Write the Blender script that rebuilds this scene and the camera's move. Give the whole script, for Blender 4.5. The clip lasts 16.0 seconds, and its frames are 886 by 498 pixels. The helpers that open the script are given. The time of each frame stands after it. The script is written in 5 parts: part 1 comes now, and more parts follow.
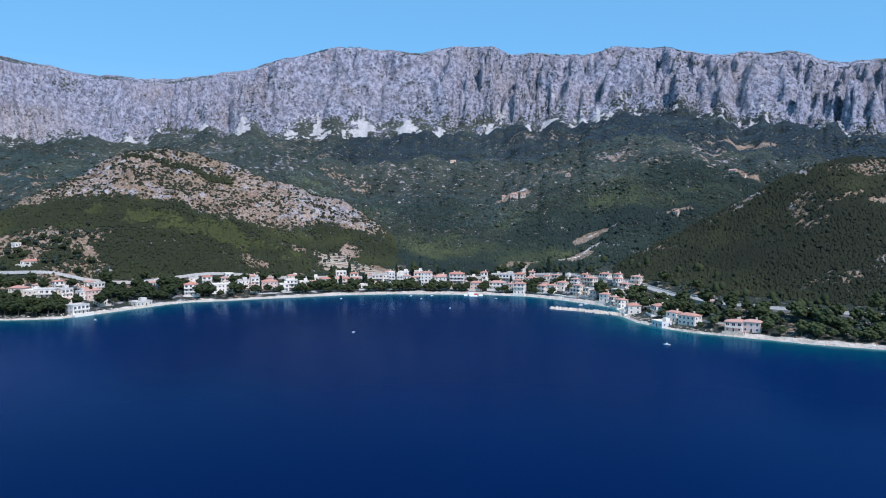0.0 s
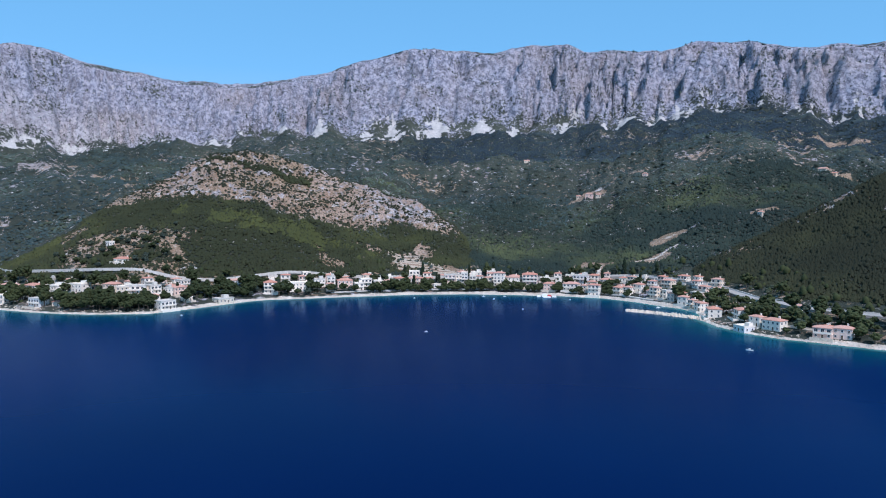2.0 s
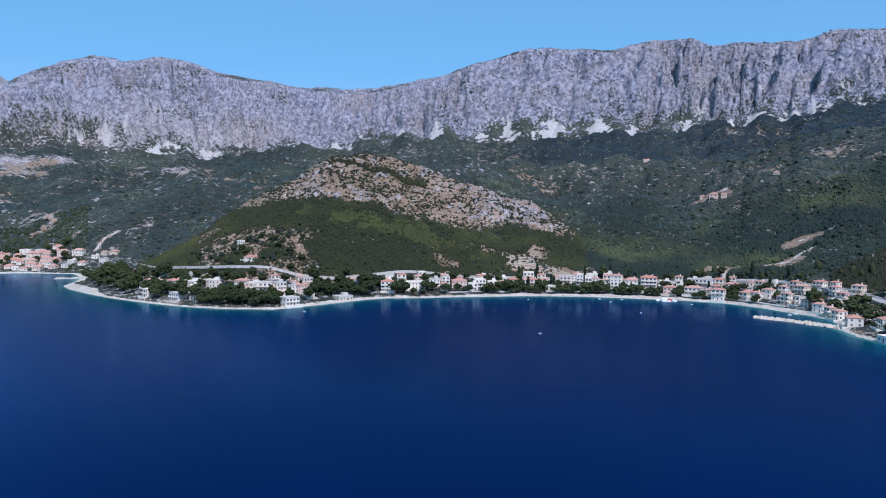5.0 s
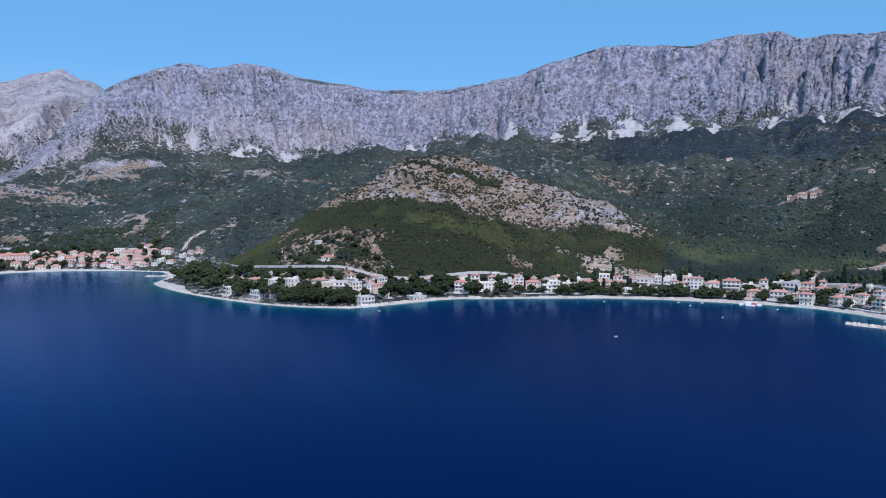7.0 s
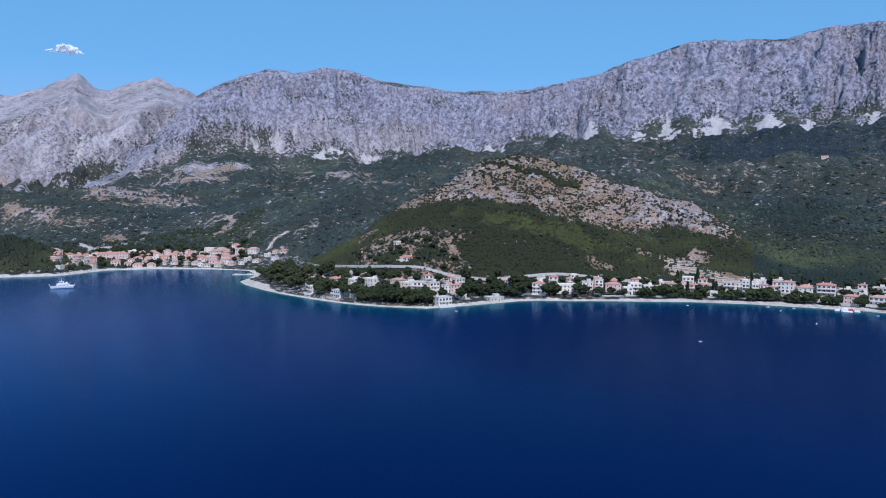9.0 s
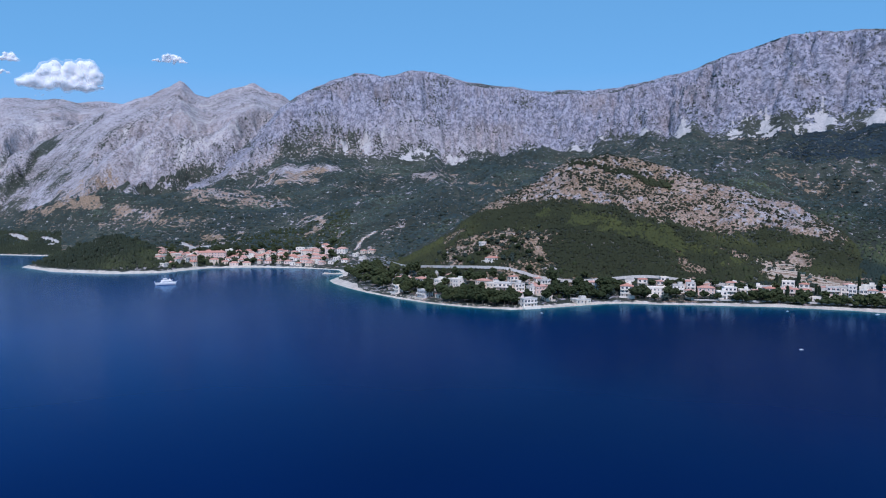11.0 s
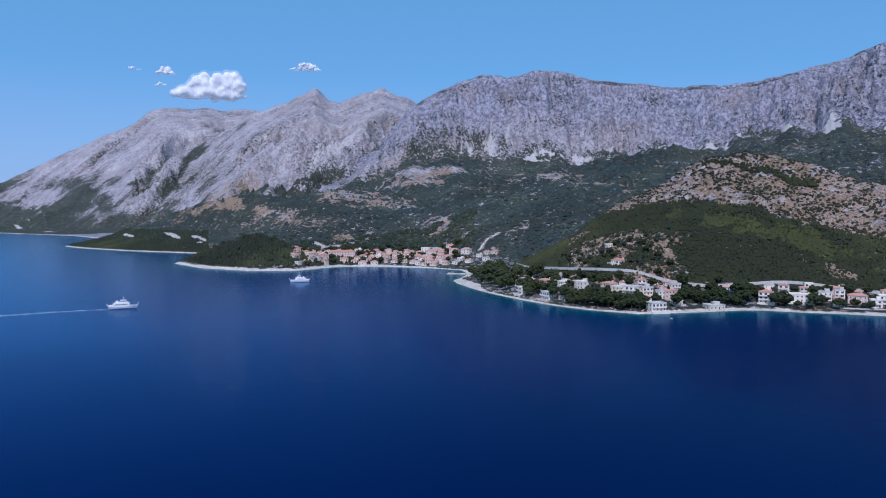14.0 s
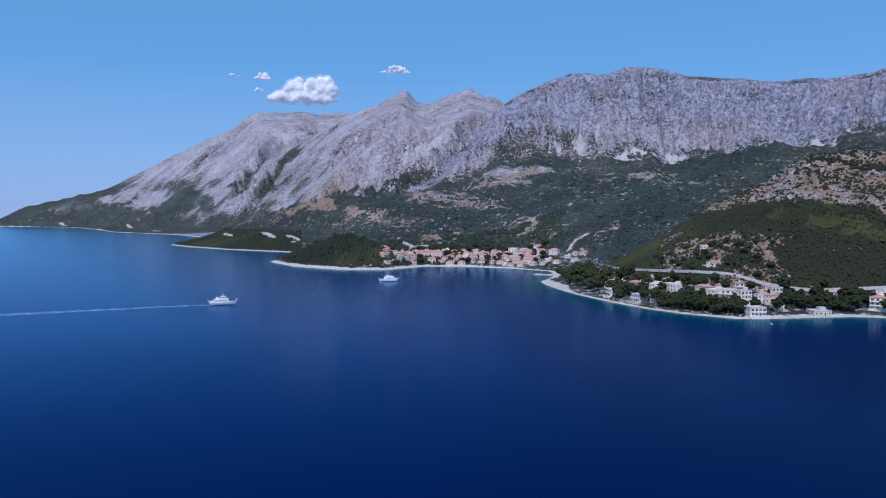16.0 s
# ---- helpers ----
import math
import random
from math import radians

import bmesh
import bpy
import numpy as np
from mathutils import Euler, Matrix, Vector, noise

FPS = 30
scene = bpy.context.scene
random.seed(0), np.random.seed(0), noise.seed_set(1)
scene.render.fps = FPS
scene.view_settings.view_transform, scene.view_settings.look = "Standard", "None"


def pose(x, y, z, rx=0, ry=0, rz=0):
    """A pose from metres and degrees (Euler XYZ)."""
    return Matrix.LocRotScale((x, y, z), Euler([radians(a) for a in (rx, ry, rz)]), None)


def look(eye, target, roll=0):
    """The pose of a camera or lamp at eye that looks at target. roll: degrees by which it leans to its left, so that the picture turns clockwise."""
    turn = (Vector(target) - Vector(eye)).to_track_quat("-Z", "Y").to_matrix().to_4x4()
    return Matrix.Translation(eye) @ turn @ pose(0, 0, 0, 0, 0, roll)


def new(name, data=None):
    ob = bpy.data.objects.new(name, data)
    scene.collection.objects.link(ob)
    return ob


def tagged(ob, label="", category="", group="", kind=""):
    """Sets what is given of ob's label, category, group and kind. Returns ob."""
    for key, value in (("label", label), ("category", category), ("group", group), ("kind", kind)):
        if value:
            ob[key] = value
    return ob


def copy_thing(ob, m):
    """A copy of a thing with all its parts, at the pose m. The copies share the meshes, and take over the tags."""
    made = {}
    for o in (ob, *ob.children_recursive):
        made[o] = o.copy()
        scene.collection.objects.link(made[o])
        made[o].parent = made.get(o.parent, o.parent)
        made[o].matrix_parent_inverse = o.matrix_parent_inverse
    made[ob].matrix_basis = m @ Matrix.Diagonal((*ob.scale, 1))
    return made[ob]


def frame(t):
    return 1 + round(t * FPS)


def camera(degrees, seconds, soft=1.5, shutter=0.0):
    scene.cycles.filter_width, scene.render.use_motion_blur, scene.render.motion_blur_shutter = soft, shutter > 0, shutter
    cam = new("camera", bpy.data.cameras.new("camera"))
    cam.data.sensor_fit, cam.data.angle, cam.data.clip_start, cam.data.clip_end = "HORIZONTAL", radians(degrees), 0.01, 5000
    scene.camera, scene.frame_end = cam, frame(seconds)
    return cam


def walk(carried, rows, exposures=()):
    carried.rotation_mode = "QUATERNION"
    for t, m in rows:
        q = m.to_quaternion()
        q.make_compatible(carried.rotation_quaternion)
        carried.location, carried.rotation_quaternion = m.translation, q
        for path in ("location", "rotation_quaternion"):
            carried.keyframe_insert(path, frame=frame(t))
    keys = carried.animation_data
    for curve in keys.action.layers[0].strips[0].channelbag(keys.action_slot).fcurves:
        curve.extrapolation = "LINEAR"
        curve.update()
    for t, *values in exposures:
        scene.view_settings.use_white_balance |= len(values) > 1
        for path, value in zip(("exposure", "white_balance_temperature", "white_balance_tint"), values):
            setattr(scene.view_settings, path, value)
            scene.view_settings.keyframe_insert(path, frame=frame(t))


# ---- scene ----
# ---------------------------------------------------------------- camera
EYE = 70.0
cam = camera(64.4, 16.0, soft=1.05)
# seconds, yaw, pitch, roll: the drone hovers over the sea and pans to its left
ROWS = [
    (0.0, 0.0, -3.2, -0.04), (0.5, 1.46, -3.19, -0.03), (1.0, 3.12, -3.19, -0.04), (1.5, 4.55, -3.18, -0.04),
    (2.0, 5.94, -3.18, -0.04), (2.5, 7.59, -3.17, -0.03), (3.0, 8.99, -3.15, -0.03), (3.5, 10.37, -3.14, -0.01),
    (4.0, 12.03, -3.14, -0.02), (6.5, 19.67, -3.06, 0.02), (7.0, 21.23, -3.05, 0.02), (7.5, 23.02, -3.04, 0.03),
    (8.0, 24.51, -3.03, 0.04), (8.5, 26.03, -3.02, 0.04), (9.0, 27.55, -2.98, 0.03), (11.5, 36.07, -2.89, 0.0),
    (12.0, 37.59, -2.86, -0.01), (12.5, 39.5, -2.85, -0.01), (13.0, 41.18, -2.84, -0.01), (13.5, 42.85, -2.85, -0.03),
    (14.0, 44.54, -2.84, -0.05), (14.5, 46.51, -2.83, -0.05), (15.0, 48.17, -2.84, -0.06), (15.5, 49.81, -2.82, -0.05),
    (16.0, 51.64, -2.82, -0.06),
]
walk(cam, [(t, pose(0, 0, EYE, 90 + pitch, roll, yaw)) for t, yaw, pitch, roll in ROWS], exposures=[(0.0, 0.05, 4980, 22.5), (4.0, -0.03, 4950, 24.5), (8.0, -0.19, 4890, 26.5), (12.0, -0.30, 4850, 28), (16.0, -0.46, 4790, 31)])

# ---------------------------------------------------------------- light
SUN_BEARING, SUN_HEIGHT = -145.0, 51.0   # degrees to the left of the first view, degrees above the horizon
world = bpy.data.worlds.new("sky")
scene.world = world
world.use_nodes = True
wn = world.node_tree.nodes
sky = wn.new("ShaderNodeTexSky")
sky.sky_type, sky.sun_disc = "NISHITA", False
sky.sun_elevation, sky.sun_rotation = radians(SUN_HEIGHT), radians(-SUN_BEARING)
sky.air_density, sky.dust_density, sky.ozone_density, sky.altitude = 1.0, 0.0, 2.4, 4000
tone = wn.new("ShaderNodeMix")
tone.data_type, tone.blend_type = "RGBA", "MULTIPLY"
tone.inputs[0].default_value, tone.inputs[7].default_value = 1.0, (1.16, 1.20, 0.88, 1)   # the clear, slightly green blue of a dry sea sky
world.node_tree.links.new(sky.outputs[0], tone.inputs[6])
even = wn.new("ShaderNodeMix")
even.data_type = "RGBA"
even.inputs[0].default_value, even.inputs[7].default_value = 0.72, (1.21, 2.76, 3.42, 1)   # dry air: little paler at the horizon than overhead
world.node_tree.links.new(tone.outputs[2], even.inputs[6])
way = wn.new("ShaderNodeTexCoord")
split = wn.new("ShaderNodeSeparateXYZ")
low_air = wn.new("ShaderNodeMapRange")
low_air.inputs[1].default_value, low_air.inputs[2].default_value, low_air.inputs[3].default_value, low_air.inputs[4].default_value = 0.0, 0.19, 0.90, 0.0
haze = wn.new("ShaderNodeMix")
haze.data_type = "RGBA"
haze.inputs[7].default_value = (2.6, 3.25, 3.6, 1)   # pale sea air low over the horizon
world.node_tree.links.new(way.outputs["Generated"], split.inputs[0])
world.node_tree.links.new(split.outputs[2], low_air.inputs[0])
world.node_tree.links.new(low_air.outputs[0], haze.inputs[0])
world.node_tree.links.new(even.outputs[2], haze.inputs[6])
world.node_tree.links.new(haze.outputs[2], wn["Background"].inputs[0])
wn["Background"].inputs[1].default_value = 0.175
sun = new("sun", bpy.data.lights.new("sun", "SUN"))
sun.data.energy, sun.data.angle, sun.data.color = 4.4, radians(0.53), (1.0, 0.85, 0.65)
b, e = radians(SUN_BEARING), radians(SUN_HEIGHT)
SUN_WAY = Vector((-math.sin(b) * math.cos(e), math.cos(b) * math.cos(e), math.sin(e)))
sun.matrix_world = look((0, 0, 900), Vector((0, 0, 900)) - SUN_WAY)


# ---------------------------------------------------------------- materials
class Mat:
    """A node material with short calls for its nodes."""

    def __init__(self, name, rough=0.9, spec=0.2, metal=0.0):
        self.m = bpy.data.materials.new(name)
        self.m.use_nodes = True
        self.t = self.m.node_tree
        self.bsdf = self.t.nodes["Principled BSDF"]
        self.bsdf.inputs["Roughness"].default_value = rough
        self.bsdf.inputs["Specular IOR Level"].default_value = spec
        self.bsdf.inputs["Metallic"].default_value = metal
        self.place = None

    def node(self, kind, **values):
        n = self.t.nodes.new(kind)
        for k, v in values.items():
            n.inputs[k].default_value = v
        return n

    def put(self, value, socket):
        if isinstance(value, (int, float)):
            socket.default_value = value
        elif isinstance(value, tuple):
            socket.default_value = (*value, 1) if len(value) == 3 and len(socket.default_value) == 4 else value
        else:
            self.t.links.new(value, socket)

    def where(self):
        if self.place is None:
            self.place = self.node("ShaderNodeNewGeometry").outputs["Position"]
        return self.place

    def stretch(self, x, y, z):
        n = self.node("ShaderNodeVectorMath")
        n.operation = "MULTIPLY"
        self.t.links.new(self.where(), n.inputs[0])
        n.inputs[1].default_value = (x, y, z)
        return n.outputs[0]

    def noise(self, size, detail=4.0, rough=0.55, vector=None, warp=0.0):
        n = self.node("ShaderNodeTexNoise", Scale=1.0 / size, Detail=detail, Roughness=rough, Distortion=warp)
        self.t.links.new(vector or self.where(), n.inputs["Vector"])
        return n.outputs["Fac"]

    def span(self, value, a, b, lo=0.0, hi=1.0):
        n = self.node("ShaderNodeMapRange")
        for k, v in zip((1, 2, 3, 4), (a, b, lo, hi)):
            self.put(v, n.inputs[k])
        self.put(value, n.inputs[0])
        return n.outputs[0]

    def calc(self, op, a, b=0.0):
        n = self.node("ShaderNodeMath")
        n.operation = op
        self.put(a, n.inputs[0]), self.put(b, n.inputs[1])
        return n.outputs[0]

    def mix(self, fac, a, b, mode="MIX"):
        n = self.node("ShaderNodeMix")
        n.data_type, n.blend_type = "RGBA", mode
        self.put(fac, n.inputs[0]), self.put(a, n.inputs[6]), self.put(b, n.inputs[7])
        return n.outputs[2]

    def attr(self, name):
        n = self.node("ShaderNodeAttribute")
        n.attribute_name = name
        return n.outputs["Fac"]

    def chance(self):
        return self.node("ShaderNodeObjectInfo").outputs["Random"]

    def island(self):
        return self.node("ShaderNodeNewGeometry").outputs["Random Per Island"]

    def bump(self, height, dist, strength=1.0):
        n = self.node("ShaderNodeBump", Strength=strength, Distance=dist)
        self.t.links.new(height, n.inputs["Height"])
        self.t.links.new(n.outputs[0], self.bsdf.inputs["Normal"])

    def done(self, color):
        self.put(color, self.bsdf.inputs["Base Color"])
        return self.m


def land_material():
    """Limestone, scree, dry soil, scrub and forest floor, mixed by what grows where."""
    s = Mat("land", 0.95, 0.1)
    veg, rock, scree, sand = s.attr("veg"), s.attr("rock"), s.attr("scree"), s.attr("sand")
    fine, mid, big = s.noise(5.0, 5, 0.65), s.noise(22.0, 5, 0.6), s.noise(160.0, 4, 0.55)
    streak = s.noise(13.0, 5, 0.68, s.stretch(1.0, 1.0, 1.05))
    soil = s.mix(s.span(mid, 0.35, 0.65), (0.30, 0.195, 0.13), (0.50, 0.365, 0.275))
    soil = s.mix(s.span(big, 0.4, 0.6), soil, (0.34, 0.235, 0.15))
    grit = s.noise(2.2, 5, 0.7)
    soil = s.mix(s.span(grit, 0.50, 0.62, 0.0, 0.8), soil, (0.115, 0.112, 0.055))
    soil = s.mix(s.span(grit, 0.44, 0.34, 0.0, 0.7), soil, (0.56, 0.50, 0.43))
    tone_ = s.attr("warm")
    broad = s.noise(60.0, 4, 0.6)
    streak_ = s.calc("ADD", s.calc("MULTIPLY", streak, s.span(tone_, 0.0, 1.0, 1.0, 0.5)), s.calc("MULTIPLY", broad, s.span(tone_, 0.0, 1.0, 0.0, 0.5)))
    # blue-violet cast of the cool stone and its cracks stands in for haze
    stone = s.mix(s.span(streak_, 0.43, 0.54), s.mix(tone_, (0.190, 0.193, 0.245), (0.33, 0.285, 0.27)), s.mix(tone_, (0.425, 0.42, 0.485), (0.56, 0.51, 0.49)))
    stone = s.mix(s.span(fine, 0.50, 0.64, 0.0, 0.45), stone, (0.58, 0.55, 0.56))
    crack = s.noise(9.0, 6, 0.75, s.stretch(1.0, 1.0, 1.0), 0.6)
    stone = s.mix(s.calc("MULTIPLY", s.span(crack, 0.41, 0.49, 0.74, 0.0), s.span(tone_, 0.0, 1.0, 1.0, 0.6)), stone, (0.088, 0.098, 0.125))
    stone = s.mix(s.calc("MULTIPLY", s.span(s.noise(55.0, 5, 0.65, s.stretch(1.0, 1.0, 0.9), 0.8), 0.32, 0.46, 0.5, 0.0), s.span(tone_, 0.0, 1.0, 1.0, 0.75)), stone, (0.13, 0.12, 0.12))
    stone = s.mix(s.span(big, 0.45, 0.7, 0.0, 0.45), stone, (0.34, 0.285, 0.255))
    # ground green lifted and cooled for haze over the far slopes
    green = s.mix(s.span(mid, 0.35, 0.65), (0.047, 0.056, 0.045), (0.092, 0.101, 0.075))
    green = s.mix(s.span(big, 0.4, 0.65), green, (0.046, 0.053, 0.040))
    base = s.mix(s.span(s.calc("ADD", rock, s.span(fine, 0.3, 0.7, -0.35, 0.35)), 0.35, 0.65), soil, stone)
    shrub = s.calc("ADD", veg, s.span(s.noise(7.0, 4, 0.7), 0.3, 0.7, -0.55, 0.55))
    base = s.mix(s.span(shrub, 0.42, 0.58), base, green)
    pale = s.mix(s.span(fine, 0.3, 0.7), (0.44, 0.415, 0.385), (0.66, 0.62, 0.575))
    base = s.mix(s.span(s.calc("ADD", scree, s.span(s.noise(13.0, 6, 0.75), 0.3, 0.7, -0.75, 0.75)), 0.38, 0.62), base, pale)
    shingle = s.mix(s.span(fine, 0.3, 0.7), (0.58, 0.50, 0.40), (0.84, 0.75, 0.63))
    base = s.mix(s.span(s.calc("ADD", sand, s.span(fine, 0.3, 0.7, -0.25, 0.25)), 0.4, 0.6), base, shingle)
    s.bump(s.calc("ADD", s.calc("ADD", s.calc("MULTIPLY", fine, 0.5), streak), crack), 5.0, 1.0)
    return s.done(base)


def water_material():
    """Deep sea: a blue body under a gloss that grows towards the horizon, broken by small waves."""
    s = Mat("sea_water", 0.6, 0.0)
    shallow = s.attr("shallow")
    axis = s.node("ShaderNodeSeparateXYZ")
    s.t.links.new(s.where(), axis.inputs[0])
    sheen = s.calc("MAXIMUM", s.span(axis.outputs[0], -110.0, -420.0), s.span(axis.outputs[0], 40.0, 220.0, 0.0, 0.5))   # the hill's dark reflection painted into the water, sky sheen paler either side
    deep = s.mix(s.span(s.noise(140.0, 3, 0.5), 0.3, 0.7), s.mix(sheen, (0.0011, 0.0066, 0.043), (0.0027, 0.0160, 0.092)), s.mix(sheen, (0.0014, 0.0084, 0.054), (0.0033, 0.0200, 0.110)))
    deep = s.mix(s.span(s.attr("offing"), 0.0, 1.0, 0.0, 0.8), deep, (0.0042, 0.0215, 0.080))   # paler water inshore
    col = s.mix(s.span(s.calc("ADD", shallow, s.span(s.noise(9.0, 3), 0.3, 0.7, -0.12, 0.12)), 0.12, 0.85), deep, (0.003, 0.056, 0.080))
    col = s.mix(s.span(shallow, 0.82, 0.99), col, (0.06, 0.17, 0.15))
    wave = s.calc("ADD", s.noise(2.2, 3, 0.6, s.stretch(1.0, 0.6, 1.0)), s.calc("MULTIPLY", s.noise(11.0, 2, 0.5), 1.2))
    bump = s.node("ShaderNodeBump", Strength=0.5, Distance=0.10)
    s.t.links.new(wave, bump.inputs["Height"])
    gloss = s.node("ShaderNodeBsdfGlossy", Roughness=0.16)
    gloss.inputs["Color"].default_value = (0.58, 0.82, 1.0, 1)
    s.t.links.new(bump.outputs[0], gloss.inputs["Normal"])
    fres = s.node("ShaderNodeFresnel", IOR=1.33)
    amount = s.calc("MULTIPLY", s.calc("POWER", fres.outputs[0], 1.5), s.span(sheen, 0.0, 1.0, 0.64, 1.0))
    both = s.node("ShaderNodeMixShader")
    s.t.links.new(amount, both.inputs[0])
    s.t.links.new(s.bsdf.outputs[0], both.inputs[1])
    s.t.links.new(gloss.outputs[0], both.inputs[2])
    s.t.links.new(both.outputs[0], s.t.nodes["Material Output"].inputs["Surface"])
    return s.done(col)


def leaf_material(name, dark, light, accent):
    s = Mat(name, 0.8, 0.15)
    c = s.mix(s.span(s.island(), 0.0, 1.0, 0.32, 0.82), dark, light)
    c = s.mix(s.span(s.noise(120.0, 4, 0.6), 0.49, 0.62), c, accent)
    c = s.mix(s.span(s.noise(210.0, 4, 0.6), 0.44, 0.58, 0.0, 0.8), c, dark)
    c = s.mix(s.span(s.noise(45.0, 4, 0.65), 0.48, 0.62, 0.0, 0.5), c, dark)
    c = s.mix(s.span(s.noise(0.9, 3, 0.7), 0.35, 0.65, 0.0, 0.25), c, dark)
    return s.done(c)


LAND = land_material()
WATER = water_material()
PINE = leaf_material("pine_foliage", (0.025, 0.029, 0.013), (0.055, 0.061, 0.024), (0.074, 0.081, 0.025))
HEATH = leaf_material("dry_bush_foliage", (0.026, 0.030, 0.016), (0.052, 0.055, 0.030), (0.062, 0.062, 0.032))
YOUNG_PINE = leaf_material("young_pine_foliage", (0.046, 0.052, 0.016), (0.090, 0.098, 0.027), (0.105, 0.110, 0.028))
PINE_EAST = leaf_material("dark_pine_foliage", (0.017, 0.020, 0.011), (0.038, 0.042, 0.020), (0.060, 0.064, 0.025))
CAPE_PINE = leaf_material("cape_pine_foliage", (0.020, 0.026, 0.014), (0.048, 0.056, 0.026), (0.072, 0.080, 0.032))
# blue in the valley pine, forest and scrub greens stands in for haze
VALLEY_PINE = leaf_material("valley_pine_foliage", (0.017, 0.027, 0.022), (0.038, 0.053, 0.038), (0.088, 0.102, 0.042))
FOREST = leaf_material("hazed_forest_foliage", (0.020, 0.032, 0.042), (0.038, 0.055, 0.064), (0.058, 0.078, 0.072))
OAK = leaf_material("oak_foliage", (0.032, 0.043, 0.033), (0.062, 0.078, 0.052), (0.086, 0.100, 0.056))
MAQUIS = leaf_material("hazed_scrub_foliage", (0.031, 0.048, 0.048), (0.062, 0.090, 0.082), (0.112, 0.142, 0.100))


# ---------------------------------------------------------------- helpers for meshes
def mesh_object(name, verts, faces, material, smooth=False, attributes=()):
    me = bpy.data.meshes.new(name)
    verts, faces = np.asarray(verts, np.float32), np.asarray(faces, np.int32)
    me.vertices.add(len(verts))
    me.vertices.foreach_set("co", verts.ravel())
    k = faces.shape[1]
    me.loops.add(faces.size)
    me.loops.foreach_set("vertex_index", faces.ravel())
    me.polygons.add(len(faces))
    me.polygons.foreach_set("loop_start", np.arange(0, faces.size, k, dtype=np.int32))
    me.polygons.foreach_set("use_smooth", np.full(len(faces), smooth))
    for key, values in attributes:
        a = me.attributes.new(key, "FLOAT", "POINT")
        a.data.foreach_set("value", np.asarray(values, np.float32))
    me.update(calc_edges=True)
    me.materials.append(material)
    return new(name, me)


def lattice(ix, iy, seed):
    h = (ix * 374761393 + iy * 668265263 + seed * 1274126177) & 0xFFFFFFFF
    h = ((h ^ (h >> 13)) * 1103515245) & 0xFFFFFFFF
    return ((h ^ (h >> 16)) & 0xFFFF) / 65535.0


def value_noise(x, y, seed=0):
    x0, y0 = np.floor(x).astype(np.int64), np.floor(y).astype(np.int64)
    u, v = x - x0, y - y0
    u, v = u * u * (3 - 2 * u), v * v * (3 - 2 * v)
    a, b2 = lattice(x0, y0, seed), lattice(x0 + 1, y0, seed)
    c, d = lattice(x0, y0 + 1, seed), lattice(x0 + 1, y0 + 1, seed)
    return (a + (b2 - a) * u + (c - a) * v + (a - b2 - c + d) * u * v) * 2 - 1


def fbm(x, y, size, octaves=5, gain=0.5, seed=0):
    out, amp = 0.0, 1.0
    x, y = x / size, y / size
    for k in range(octaves):
        out = out + amp * value_noise(x, y, seed + 17 * k)
        x, y, amp = 1.98 * x + 0.37 * y + 11.3, 1.98 * y - 0.37 * x - 7.7, amp * gain
    return out


def ridged(x, y, size, octaves=4, gain=0.5, seed=0):
    out, amp = 0.0, 1.0
    x, y = x / size, y / size
    for k in range(octaves):
        out = out + amp * (1 - 2 * np.abs(value_noise(x, y, seed + 13 * k)))
        x, y, amp = 2.03 * x + 0.31 * y + 5.1, 2.03 * y - 0.31 * x - 3.9, amp * gain
    return out


def step(x, a, b):
    t = np.clip((x - a) / (b - a), 0, 1)
    return t * t * (3 - 2 * t)


# ---------------------------------------------------------------- the lie of the land
# shoreline, from the east shore of the bay round the wooded point
COAST_BAY = [
    (330, 290), (270, 322), (222, 348), (192, 363), (162, 384), (143, 396), (130, 412), (120, 435), (117, 460), (124, 492),
    (115, 512), (105, 523), (90, 544), (69, 564), (35, 576), (8, 578), (-39, 580), (-85, 572), (-119, 557), (-147, 546),
    (-166, 536), (-189, 528), (-202, 517), (-214, 496), (-225, 476), (-246, 446), (-285, 439), (-317, 442), (-358, 453),
    (-400, 469), (-441, 488), (-486, 514), (-512, 535), (-530, 568),
]
# the ferry town's cove, the wooded cape, the low cape and the far shore
COAST_WEST = [
    (-556, 606), (-598, 640), (-653, 635), (-716, 607), (-752, 566), (-746, 530), (-735, 490), (-774, 448), (-861, 427),
    (-965, 440), (-1010, 500), (-1070, 575), (-1140, 590), (-1218, 569), (-1356, 526), (-1525, 504), (-1635, 505), (-1700, 560),
    (-1900, 700), (-2150, 745), (-2414, 771), (-2940, 691), (-3500, 750), (-4040, 760), (-4635, 501), (-5300, 300),
]
COAST = np.array(COAST_BAY + COAST_WEST, float)
RING = np.vstack([[(900, 60)], COAST, [(-7000, 300), (-7000, 7000), (7000, 7000), (7000, 60)]])
# bearing to the left, range and height above the sea
RIDGE = [
    (-45, 2100, 440), (-31.9, 2150, 457), (-29.6, 2158, 456), (-27.8, 2163, 474), (-26.0, 2169, 505), (-23.4, 2177, 511), (-20.7, 2185, 515),
    (-18.6, 2192, 528), (-17.4, 2196, 550), (-13.6, 2207, 561), (-12.3, 2211, 548), (-9.7, 2220, 549), (-5.2, 2234, 562), (-3.9, 2238, 578),
    (-0.7, 2248, 581), (2.0, 2257, 561), (6.5, 2272, 586), (8.3, 2278, 580), (11.0, 2287, 557), (13.1, 2294, 541), (15.3, 2304, 509),
    (19.4, 2366, 484), (21.8, 2402, 482), (26.7, 2446, 487), (29.2, 2440, 502), (32.8, 2430, 525),
]
